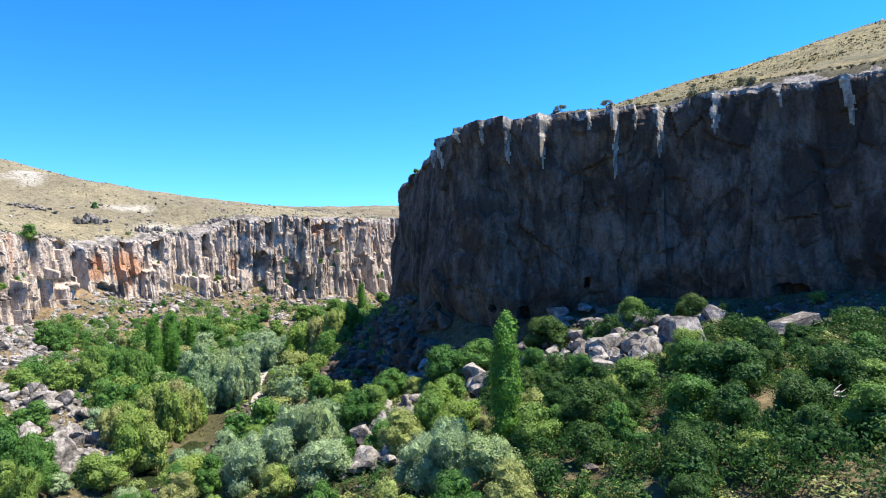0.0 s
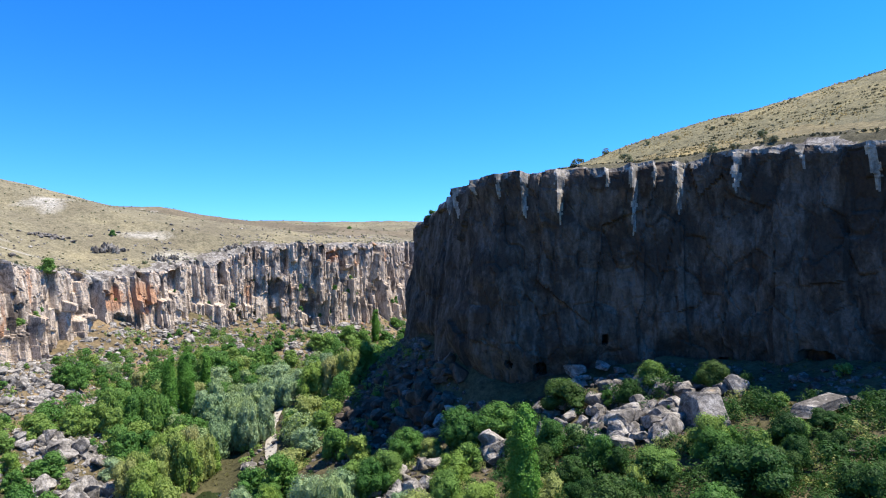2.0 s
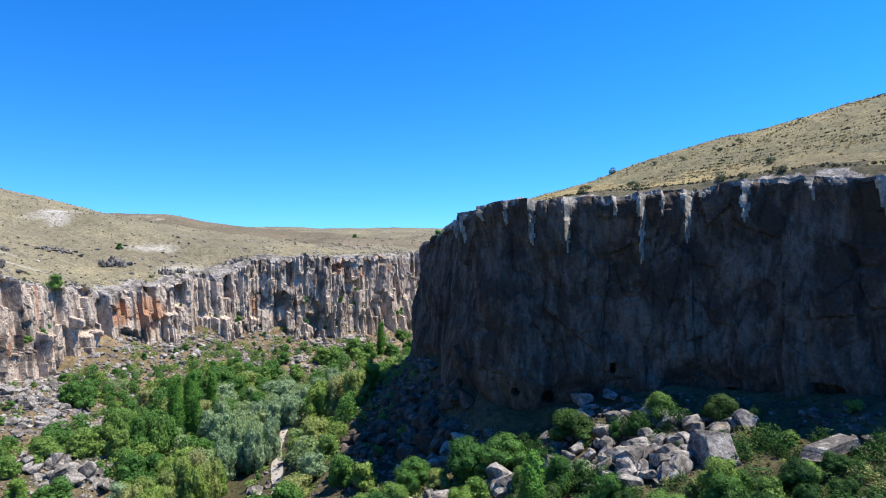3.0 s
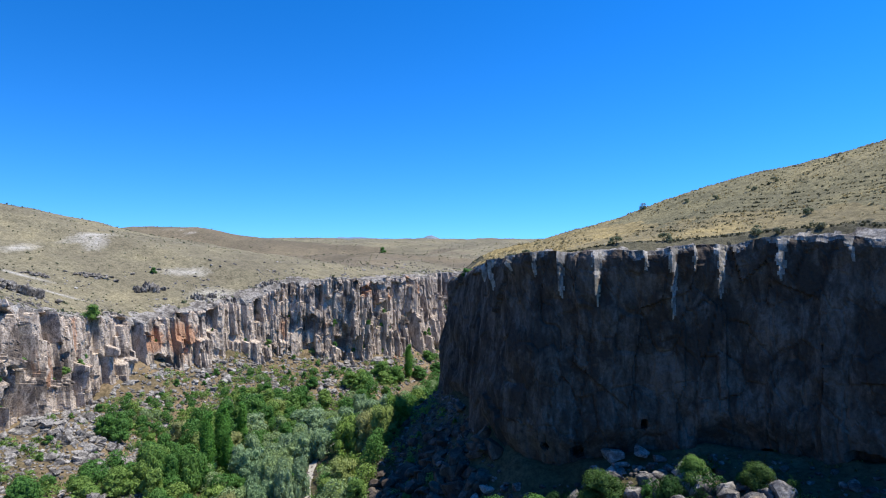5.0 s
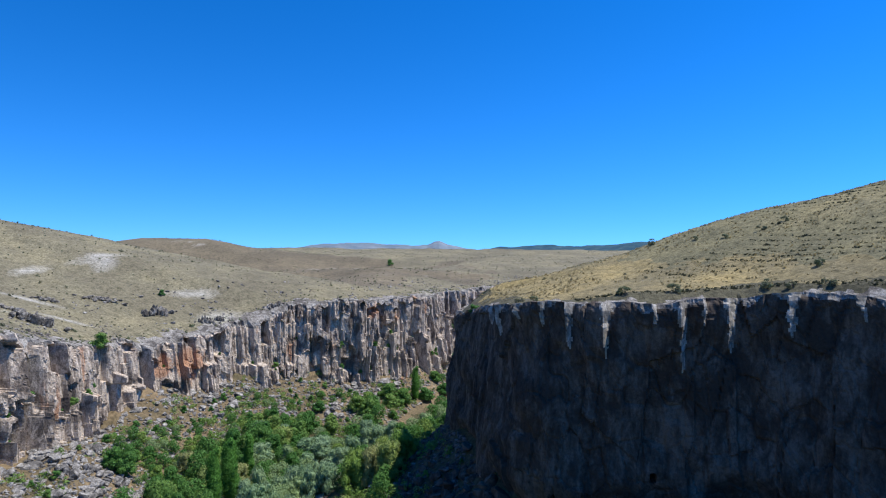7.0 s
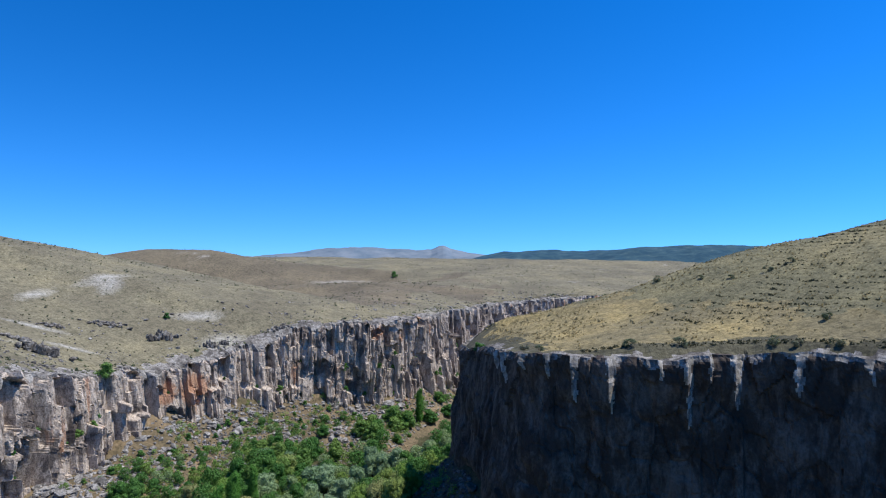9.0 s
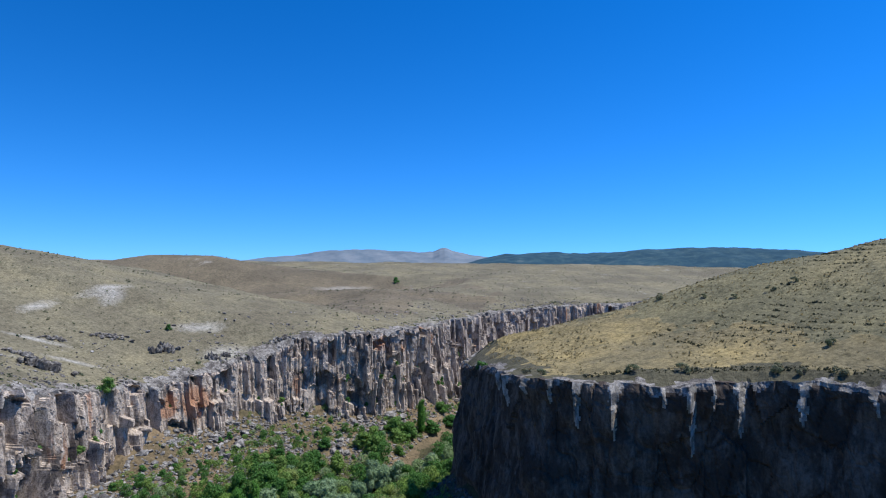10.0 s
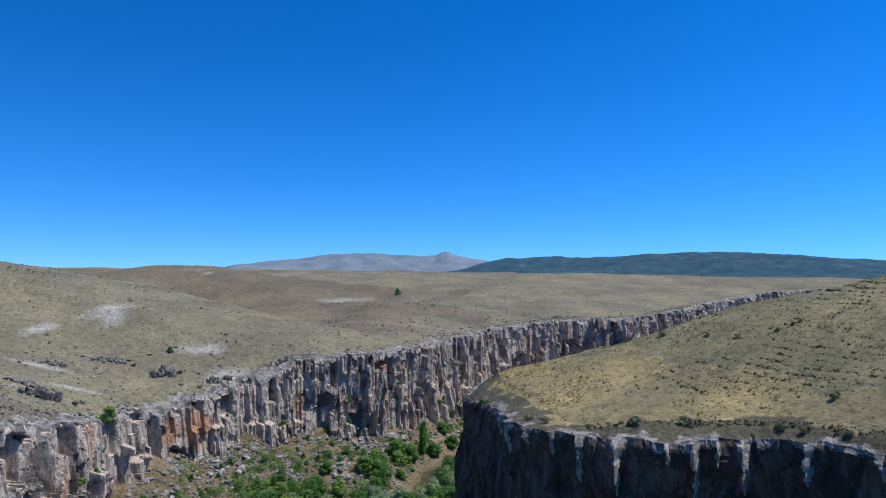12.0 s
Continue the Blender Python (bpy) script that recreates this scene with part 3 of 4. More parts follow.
lr_steps = np.concatenate([np.arange(0, 60, 1.2), np.arange(60, 430, 0.42), np.arange(430, 760, 0.9), np.arange(760, 1500, 2.5)])
cliff("cliff_west", LEFT_RIM, 1, lr_steps, np.linspace(0, 1, 98), 4.0, relief_pale, left_top, [M_CLIFF_L, M_GRASS_L, M_RIM],
      "sunlit pale pink tuff cliff of broken columns", bare=3.6, lip=1.7)


# ---- water and trail ----
def ribbon(name, line, wide, lift, mat, label, category, step=2.0, across=5):
    p, q = resample(line, step)
    way = np.gradient(p, axis=0)
    way /= np.linalg.norm(way, axis=1)[:, None]
    n = np.stack([-way[:, 1], way[:, 0]], 1)
    w = wide * (1 + 0.35 * vnoise(q / 7, 0, 0, 91))
    off = np.linspace(-0.5, 0.5, across)
    x = p[:, 0, None] + n[:, 0, None] * w[:, None] * off
    y = p[:, 1, None] + n[:, 1, None] * w[:, None] * off
    z = lift(x, y)
    f = grid_faces(len(p), across)[:, ::-1]
    ob = new(name, mesh_of(name, np.stack([x.ravel(), y.ravel(), z.ravel()], 1), f, [mat]))
    return tagged(ob, label, category, kind="structure")


ribbon("river", RIVER, 10.0, lambda x, y: -18.55 + 0.012 * np.clip(y - 150, 0, 700) + 0 * x, M_WATER, "shallow green-brown river between trees", "water", 4.0, 3)
ribbon("trail", TRAIL, 2.7, lambda x, y: floor_z(x, y) + 0.3, M_PATH, "pale trodden gravel trail along the river", "path", 1.5)


# ---- rocks ----
def rock_mesh(name, seed, flat=1.0, mat=None, detail=2):
    """A broken block of about one metre: a ball cut by planes, roughened."""
    rnd = np.random.default_rng(seed)
    bm = bmesh.new()
    bmesh.ops.create_icosphere(bm, subdivisions=detail, radius=1.0)
    v = np.array([x.co[:] for x in bm.verts])
    for _ in range(13):
        n = rnd.normal(size=3)
        n /= np.linalg.norm(n)
        c = rnd.uniform(0.38, 0.74)
        over = np.maximum(v @ n - c, 0)
        v = v - over[:, None] * n
    v *= np.array([1.0, rnd.uniform(0.65, 1.0), flat * rnd.uniform(0.65, 0.95)]) * 0.86
    v += 0.045 * np.stack([fbm(v[:, 0] * 2.2 + 9 * q, v[:, 1] * 2.2, v[:, 2] * 2.2, seed, 3) for q in range(3)], 1)
    for x, c in zip(bm.verts, v):
        x.co = c
    me = bpy.data.meshes.new(name)
    bm.to_mesh(me)
    bm.free()
    me.materials.append(mat or M_STONE)
    return me


ROCKS = [rock_mesh("boulder", 10 + i, (1.0, 0.8, 0.6)[i % 3], None, 3) for i in range(9)]
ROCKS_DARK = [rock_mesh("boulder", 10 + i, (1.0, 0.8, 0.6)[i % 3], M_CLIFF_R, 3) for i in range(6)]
rnd = np.random.default_rng(77)


def z_at(x, y):
    return float(floor_z(np.array([x]), np.array([y]))[0])


HEAPS = {True: [], False: []}


def boulder(x, y, size, k=None, turn=None, label="grey broken tuff boulder on the canyon slope", name="boulder", squash=1.0):
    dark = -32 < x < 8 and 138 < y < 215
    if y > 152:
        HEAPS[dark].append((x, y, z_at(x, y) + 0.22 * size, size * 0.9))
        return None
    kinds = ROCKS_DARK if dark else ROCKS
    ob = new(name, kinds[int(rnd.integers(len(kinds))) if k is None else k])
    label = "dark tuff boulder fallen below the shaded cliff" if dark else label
    ob.matrix_basis = pose(x, y, z_at(x, y) + 0.28 * size, rnd.uniform(-18, 18), rnd.uniform(-18, 18), rnd.uniform(0, 360) if turn is None else turn) @ Matrix.Diagonal((size, size * rnd.uniform(0.75, 1.0), size * squash * rnd.uniform(0.85, 1.25), 1))
    return tagged(ob, label, "boulder", "boulders")


def hewn_block(x, y, z, size, cuts, turn, tip, label):
    """A large fallen block, cut flat on the given sides (a normal and how far out) with worn edges."""
    bm = bmesh.new()
    bmesh.ops.create_icosphere(bm, subdivisions=5, radius=1.0)
    v = np.array([w.co[:] for w in bm.verts])
    for nx, ny, nz, c in cuts:
        n = np.array((nx, ny, nz)) / math.sqrt(nx * nx + ny * ny + nz * nz)
        v = v - np.maximum(v @ n - 0.78 * c, 0)[:, None] * n
    v = 1.28 * v
    v += 0.012 * np.stack([fbm(v[:, 0] * 4 + 9 * q, v[:, 1] * 4, v[:, 2] * 4, 400, 3) for q in range(3)], 1)
    for w, c in zip(bm.verts, v * np.array(size)):
        w.co = c
    me = bpy.data.meshes.new("fallen_block")
    bm.to_mesh(me)
    bm.free()
    me.materials.append(M_STONE)
    ob = new("fallen_block", me)
    ob.matrix_basis = pose(x, y, z, 0, tip, turn)
    return tagged(ob, label, "boulder", "boulders")


hewn_block(39.3, 96.5, 13.5, (4.5, 4.2, 4.9), [(0.2, -0.8, 0.55, 0.42), (-0.95, -0.25, 0.12, 0.5), (0.95, -0.1, 0.3, 0.62), (0.1, 0.2, 0.97, 0.66), (-0.6, -0.2, 0.75, 0.68), (0, 1, 0.1, 0.6), (0, -1, -0.3, 0.5), (0, 0, -1, 0.6)], -4, 0,
           "huge pale fallen tuff block with a flat sunlit face")
hewn_block(53.0, 90, 16.7, (4.6, 2.2, 1.4), [(0, -0.1, 1, 0.42), (0, -1, 0.1, 0.55), (1, 0.1, 0.1, 0.72), (-1, -0.2, 0.3, 0.7), (0, 1, 0, 0.6), (0, 0, -1, 0.5)], 16, -12, "long grey fallen slab of tuff among bushes")
# patches of fallen rock: x, y, spread, count, size
PATCHES = [(37, 106, 5, 14, 2.6), (30, 104, 4, 12, 2.8), (23, 112, 5, 14, 2.3), (44, 110, 4, 8, 2.4), (33, 98, 3, 10, 3.5), (28, 101, 3, 8, 3.3), (20.6, 125, 4, 14, 2.2), (30, 125, 4, 14, 2.2),
           (35, 121, 3, 10, 2.6), (39, 120, 2, 4, 3.8), (29, 113, 4, 12, 2.6), (8, 110, 2, 4, 3.2), (-8, 104, 3, 8, 2.6), (-6, 83, 2, 3, 2.6), (-4, 138, 4, 14, 2.6), (-19, 146, 5, 18, 2.4),
           (-27, 156, 4, 10, 2.2), (-130, 188, 8, 24, 2.4), (-117, 186, 7, 18, 3.0), (-93, 146.5, 6, 18, 3.4), (-77, 129, 5, 14, 3.6), (-70, 128, 3, 6, 3.8), (-63, 129, 2, 4, 3.0),
           (-49.6, 153, 1.5, 2, 4.0), (-15, 160, 7, 24, 2.8), (-3, 149, 4, 14, 2.8), (-8, 140, 4, 12, 2.4), (-118, 178, 9, 26, 2.6), (-96, 150, 7, 20, 2.6),
           (-80, 131, 6, 18, 2.6), (-72, 122, 5, 10, 2.8), (-9, 112, 5, 10, 2.4), (-6, 84, 3, 6, 2.0), (-14, 166, 8, 34, 3.6), (-24, 160, 6, 18, 2.8), (-9, 148, 5, 14, 3.2),
           (-22, 190, 8, 12, 2.6), (-78, 298, 10, 14, 2.4), (3, 124, 4, 8, 2.0)]
TALUS = [(-128, 205, 10, 12, 2.4), (-125, 240, 10, 12, 2.4), (-118, 265, 9, 10, 2.4), (-100, 288, 9, 10, 2.4), (-75, 330, 8, 8, 2.6), (-55, 352, 7, 8, 2.8), (-112, 218, 8, 10, 2.3), (-134, 186, 9, 10, 2.6)]
for cx, cy, rad, count, size in TALUS:
    for _ in range(count):
        boulder(cx + rad * rnd.normal() * 0.8, cy + rad * rnd.normal() * 0.8, size * rnd.lognormal(0, 0.38))
for cx, cy, rad, count, size in PATCHES:
    for _ in range(count):
        bx, by = cx + rad * rnd.normal() * 0.8, cy + rad * rnd.normal() * 0.8
        if (bx - 39.4) ** 2 + (by - 94) ** 2 > 34:
            boulder(bx, by, min(size * rnd.lognormal(0, 0.38), 4.0 if bx < 10 else 3.7))


def rubble(name, spots, mat, label, detail=1):
    """Many small stones in one mesh."""
    base = []
    for i in range(5):
        me = rock_mesh("stone", 40 + i, 0.8, mat, detail)
        base.append((np.array([v.co[:] for v in me.vertices]), np.array([p.vertices[:] for p in me.polygons])))
        bpy.data.meshes.remove(me)
    V, Fc, n = [], [], 0
    for x, y, z, r in spots:
        b, f = base[int(rnd.integers(5))]
        t = rnd.uniform(0, 6.28)
        c, q = math.cos(t), math.sin(t)
        w = b * r
        V.append(np.stack([w[:, 0] * c - w[:, 1] * q + x, w[:, 0] * q + w[:, 1] * c + y, w[:, 2] + z], 1))
        Fc.append(f + n)
        n += len(b)
    ob = new(name, mesh_of(name, np.vstack(V), np.vstack(Fc), [mat], None, False))
    return tagged(ob, label, "rubble", kind="stuff")


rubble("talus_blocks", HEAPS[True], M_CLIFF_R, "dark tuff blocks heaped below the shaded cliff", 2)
rubble("fallen_blocks", HEAPS[False], M_STONE, "grey broken tuff blocks on the canyon slope", 2)
px, py = rnd.uniform(-150, 75, 60000), rnd.uniform(55, 400, 60000)
dl, sl, _ = to_line(px, py, LR)
dr, sr, _ = to_line(px, py, RR)
dv, _, _ = to_line(px, py, RV)
chance = 1.3 * np.exp(-np.maximum(dl - 6, 0) / 38) + 1.0 * np.exp(-np.maximum(dr - 4, 0) / 10) + 1.1 * np.exp(-np.maximum(dr - 4, 0) / 20) * ((px < 12) & (py > 132) & (py < 240)) + 0.05
chance *= 0.35 + 0.65 * smooth(-0.35, 0.35, fbm(px / 13, py / 13, 0, 95, 3))
for cx, cy, rad, count, size in PATCHES:
    chance = chance + 0.6 * np.exp(-((px - cx) ** 2 + (py - cy) ** 2) / (1.6 * rad) ** 2)
keep = (rnd.uniform(0, 1, len(px)) < chance) & (sl < 0) & (sr > 0) & (dv > 5) & (dl > 3) & (dr > 3)
px, py = px[keep], py[keep]
scree = keep[keep] & (dl[keep] < 70)
size = np.clip(rnd.lognormal(-0.3, 0.55, len(px)), 0.25, 2.4)
spots = np.stack([px, py, floor_z(px, py) + 0.1, size], 1)
rubble("rubble", spots[~scree], M_DARKSTONE, "loose grey stones on the canyon slopes")
spots[(px < 12) & (px > -40) & (py > 132) & (py < 240), 3] *= 1.6
spots[scree, 3] *= 1.1 + 0.7 * np.exp(-dl[keep][scree] / 14)
rubble("scree", spots[scree], M_STONE, "pale scree below the sunlit cliff")


rx, ry = rnd.uniform(-215, 130, 40000), rnd.uniform(120, 560, 40000)
rd, rs, _ = to_line(rx, ry, LR)
keep = (rs > 0) & (rd > 4) & (rd < 60) & (rnd.uniform(0, 1, len(rx)) < np.exp(-rd / 20) * smooth(-0.4, 0.3, fbm(rx / 12, ry / 12, 0, 96, 2)) * 1.3)
rx, ry = rx[keep], ry[keep]
rubble("rim_stones", np.stack([rx, ry, left_top(rx, ry) + 0.1, np.clip(rnd.lognormal(-0.3, 0.55, len(rx)), 0.25, 2.2)], 1), M_RIM, "lichened stones along the canyon rim")


# ---- plants ----
def leaf_cloud(blobs, count, size, seed, droop=0.0):
    """Small folded leaf clumps over the skins of the blobs (x, y, z, radius, stretch)."""
    r = np.random.default_rng(seed)
    B = np.array(blobs)
    pick_b = r.choice(len(B), count * 2, p=B[:, 3] ** 2 / np.sum(B[:, 3] ** 2))
    n = r.normal(size=(count * 2, 3))
    n[:, 2] += 0.35
    n /= np.linalg.norm(n, axis=1)[:, None]
    rad = B[pick_b, 3] * r.uniform(0.72, 1.12, count * 2)
    c = B[pick_b, :3] + n * rad[:, None] * np.stack([np.ones(count * 2), np.ones(count * 2), B[pick_b, 4]], 1)
    deep = np.min(np.linalg.norm((c[:, None] - B[None, :, :3]) / np.stack([B[:, 3], B[:, 3], B[:, 3] * B[:, 4]], 1)[None], axis=2), axis=1)
    gap = fbm(c[:, 0] * 1.1, c[:, 1] * 1.1, c[:, 2] * 1.1, seed, 2)
    ok = (deep > 0.6) & (gap > -0.5)
    c, n = c[ok][:count], n[ok][:count]
    m = len(c)
    n = n + 0.33 * r.normal(size=(m, 3))
    n /= np.linalg.norm(n, axis=1)[:, None]
    t = np.cross(n, r.normal(size=(m, 3)))
    t[:, 2] -= droop
    t /= np.linalg.norm(t, axis=1)[:, None]
    b = np.cross(n, t)
    s = (size * r.uniform(0.6, 1.35, m))[:, None]
    v = np.stack([c - t * s - b * s * 0.5, c + t * s - b * s * 0.35, c + b * s * 0.75 + n * s * 0.15], 1).reshape(-1, 3)
    return v, np.arange(m * 3).reshape(-1, 3)


def cores(blobs, seed):
    """The dense leaf masses inside a crown: lumpy and lopsided."""
    bm = bmesh.new()
    bmesh.ops.create_icosphere(bm, subdivisions=2, radius=1.0)
    u = np.array([q.co[:] for q in bm.verts])
    t = np.array([[q.index for q in f.verts] for f in bm.faces])
    bm.free()
    V, Fc = [], []
    for i, (x, y, z, r, tall) in enumerate(blobs):
        k = r * (0.62 + 0.30 * fbm(u[:, 0] * 1.8 + 7 * i, u[:, 1] * 1.8, u[:, 2] * 1.8, seed, 2))[:, None]
        V.append(u * k * np.array([1, 1, tall]) + np.array([x, y, z]))
        Fc.append(t + i * len(u))
    return np.vstack(V), np.vstack(Fc)


def limbs(tips, height, thick, seed, sway=0.06, sides=6):
    """A tapered trunk with limbs that reach the tips."""
    r = np.random.default_rng(seed)
    V, Fc = [], []

    def tube(a, b, ra, rb, steps=4):
        base = sum(len(q) for q in V)
        a, b = np.array(a, float), np.array(b, float)
        bend = r.normal(size=3) * np.linalg.norm(b - a) * sway
        for k in range(steps + 1):
            f = k / steps
            c = a + (b - a) * f + bend * math.sin(math.pi * f)
            rad = ra + (rb - ra) * f
            V.append(np.array([[c[0] + rad * math.cos(q), c[1] + rad * math.sin(q), c[2]] for q in np.linspace(0, 2 * math.pi, sides, endpoint=False)]))
            if k:
                o = base + (k - 1) * sides
                Fc.extend([(o + j, o + (j + 1) % sides, o + sides + (j + 1) % sides, o + sides + j) for j in range(sides)])

    fork = (r.normal() * 0.1, r.normal() * 0.1, height)
    tube((0, 0, -0.4), fork, thick, thick * 0.7)
    for tip in tips:
        tube((fork[0], fork[1], height * r.uniform(0.55, 1.0)), tip, thick * 0.5, thick * 0.12)
    return np.vstack(V), Fc


def broad_crown(seed, h, w, lobes):
    r = np.random.default_rng(seed)
    out = []
    for i in range(lobes):
        q, e = r.uniform(0, 2 * math.pi), r.uniform(0, 1)
        rad = w * 0.5 * math.sqrt(r.uniform(0.05, 0.7)) * (1 - 0.5 * e ** 2)
        if i % 5 == 4:
            rad *= 1.25
        out.append((rad * math.cos(q), rad * math.sin(q), h * (0.10 + 0.74 * e), w * r.uniform(0.14, 0.25), r.uniform(0.75, 1.0)))
    return out


def plant(name, seed, h, w, lobes, count, leaf, mat, label, category, tall=False, droop=0.0):
    """One tree at the origin: trunk and crown under an empty."""
    r = np.random.default_rng(seed)
    if tall:
        blobs = [(0.09 * w * r.normal(), 0.09 * w * r.normal(), h * (0.12 + 0.83 * i / lobes), w * 0.5 * (0.55 + 0.5 * math.sin(math.pi * min(1, 0.25 + 0.75 * i / lobes))) * r.uniform(0.75, 1.05), 1.3) for i in range(lobes)]
    else:
        blobs = broad_crown(seed, h, w, lobes)
    top = new(name)
    v, f = limbs([b[:3] for b in blobs[:: max(1, lobes // 6)]], h * (0.8 if tall else 0.28), 0.008 * h if tall else 0.03 * h ** 0.9, seed, 0.008 if tall else 0.06, 5 if h > 3 else 3)
    part("trunk", mesh_of("trunk", v, np.array(f), [M_BARK]), top)
    v, f = leaf_cloud(blobs, count, leaf, seed, droop)
    if h > 2:
        cv, cf = cores(blobs, seed)
        v, f = np.vstack([v, cv]), np.vstack([f, cf + len(v)])
    part("crown", mesh_of("crown", v, f, [mat], None, False), top)
    return tagged(top, label, category)


PROTO = {
    "green": [plant("tree", 200 + i, 6, 6.4, 26 + 2 * i, (6800, 6800, 2200, 2200)[i], (0.12, 0.12, 0.21, 0.21)[i], M_LEAF, "leafy green broadleaf tree on the canyon floor", "tree") for i in range(4)],
    "willow": [plant("willow_tree", 220 + i, 6, 6.6, 30, (7200, 7200, 2400, 2400)[i], (0.115, 0.115, 0.20, 0.20)[i], M_WILLOW, "silvery grey-green willow by the river", "tree", droop=0.5) for i in range(4)],
    "olive": [plant("yellowing_tree", 240 + i, 6, 6.4, 26, (6600, 6600, 2100, 2100)[i], (0.12, 0.12, 0.21, 0.21)[i], M_OLIVE, "yellowing olive-green tree on the canyon floor", "tree") for i in range(4)],
    "thicket": [plant("broad_bush", 210 + i, 6, 6.4, 22 + 2 * i, 6200, 0.125, M_SHADE_LEAF, "broad green bush on the stony slope, leaf colour darkened as if shaded", "bush") for i in range(3)],
    "poplar": [plant("poplar_tree", 260 + i, 16, 3.2, 34, 13000, 0.125, M_POPLAR, "tall slender green poplar", "tree", tall=True) for i in range(2)],
    "bush": [plant("bush", 280 + i, 2.2, 2.8, 12, (1100, 1100, 600, 600)[i], (0.10, 0.10, 0.14, 0.14)[i], M_LEAF, "low green bush among the rocks", "bush") for i in range(4)],
    "scrub": [plant("shrub", 300 + i, 1.5, 2.0, 9, 600, 0.11, M_SCRUB, "grey-green dry shrub on the steppe", "bush") for i in range(3)],
}
used = set()
SIZE = {"green": (6, 6.4), "thicket": (6, 6.4), "willow": (6, 6.6), "olive": (6, 6.4), "poplar": (16, 3.2), "bush": (2.2, 2.8), "scrub": (1.5, 2.0)}


def put_plant(kind, x, y, h, w, ground=None):
    # most trees below the shaded cliff swap to bushes with the darkened leaf
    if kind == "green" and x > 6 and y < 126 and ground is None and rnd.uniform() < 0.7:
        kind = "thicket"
    z = z_at(x, y) if ground is None else ground
    k = int(rnd.integers(len(PROTO[kind])))
    if len(PROTO[kind]) == 4:
        k = k % 2 + (0 if math.hypot(x, y) < 135 and (w > 4.6 or kind == "bush") else 2)
    ob = PROTO[kind][k]
    sh, sw = h / SIZE[kind][0], w / SIZE[kind][1]
    m = pose(x, y, z, 0, 0, rnd.uniform(0, 360)) @ Matrix.Diagonal((sw, sw * rnd.uniform(0.9, 1.1), sh, 1))
    if (kind, k) in used:
        ob = copy_thing(ob, m)
    else:
        used.add((kind, k))
    ob.matrix_basis = m
    return ob


placed = []


def stand(kind, x, y, h, w):
    """A tree, or a close group of three where the crown is too wide for one."""
    if w > 9.5 and kind != "poplar":
        for q in range(3):
            a = 2.1 * q + x
            stand(kind, x + 0.27 * w * math.cos(a), y + 0.27 * w * math.sin(a), h * rnd.uniform(0.75, 1.0), w * 0.58)
        return
    placed.append((x, y, w * 0.5))
    put_plant(kind, x, y, h, w)


for x, y, h in [(8.9, 75.9, 17.5), (-85, 184, 21), (-87, 199, 20), (-82, 192, 15), (-44, 347, 19), (-88, 219, 16), (-92, 213, 15)]:
    placed.append((x, y, 2))
    put_plant("poplar", x, y, h, 3.6 if h < 18 else 4.4)
for x, y, h, w in [(1, 72.8, 8, 10), (6.5, 65, 6, 7), (-20, 101, 11, 11.5), (-27, 95, 10, 11), (-61, 176, 15, 18), (-65, 210, 13, 22), (-52, 277, 13, 20),
                   (-70, 190, 14, 16), (-14, 81, 6, 8), (-76, 195, 13, 13), (-32, 102, 7, 7), (-72, 250, 9.5, 14), (-58, 240, 11, 15)]:
    stand("willow", x, y, h, w)
for x, y, h, w in [(-66, 152, 14, 17), (-70, 137, 9, 10), (-61, 128, 10, 11), (-46, 113, 6, 9), (-38, 143, 5.5, 8), (-44, 201, 12, 13), (-42, 168, 5, 8),
                   (-33, 203, 12, 15), (4, 88, 5, 6.4), (0, 101, 5.6, 6.5), (-4, 86, 6.3, 7.1), (-70, 143, 8.8, 10), (-40, 225, 9, 12)]:
    stand("olive", x, y, h, w)
for x, y, h, w in [(-14, 109, 7.6, 11.6), (2, 120, 8, 9), (9, 117, 7.5, 9), (22, 121, 6.5, 9), (33, 116, 5, 5.6), (38, 119, 5, 5.6), (47, 113, 5, 6), (47, 86, 4, 6), (51, 86, 3.5, 5),
                   (33, 69, 8.3, 11.8), (47, 77.6, 5, 5), (41, 62, 7.4, 8), (50, 70, 4.7, 5.5), (35.5, 58, 5.6, 6.8), (19, 74, 7, 8.3), (17, 87, 6.5, 7), (27, 82, 5.5, 7.5),
                   (16, 62, 5.3, 6), (12, 72, 6, 6)]:
    q = 0.78 if x > 14 and y < 95 else 1.0
    stand("green", x, y, h * q, w * q)
for x, y, h, w in [(-122, 197, 8, 11), (-90, 175, 12, 18), (-81, 155, 9, 12), (-104, 153, 6, 8), (-79, 115, 10, 12), (-72, 106, 9, 10), (-64, 117, 6.8, 9), (-89, 246, 9.6, 12),
                   (-93, 167, 9, 11), (13, 95, 6, 6), (-9, 125, 6, 7), (-64, 309, 8.7, 15), (-54, 335, 9, 16), (28, 66, 6, 6.5), (-98, 232, 10, 13), (-38, 352, 7, 9), (-30, 368, 6.5, 9), (-50, 342, 6, 8), (-22, 386, 6, 9), (-36, 378, 6, 8), (-66, 325, 5.5, 7), (-86, 300, 5, 6.5), (-104, 268, 5, 6.5)]:
    stand("green", x, y, h, w)

CLEAR = [(-57, 148, 7), (-54, 136, 6), (38.5, 93.5, 6.5), (29, 99, 5), (46, 96, 2.5), (52, 88, 2.5), (-118, 172, 9), (-96, 143, 7), (-82, 124, 6)]
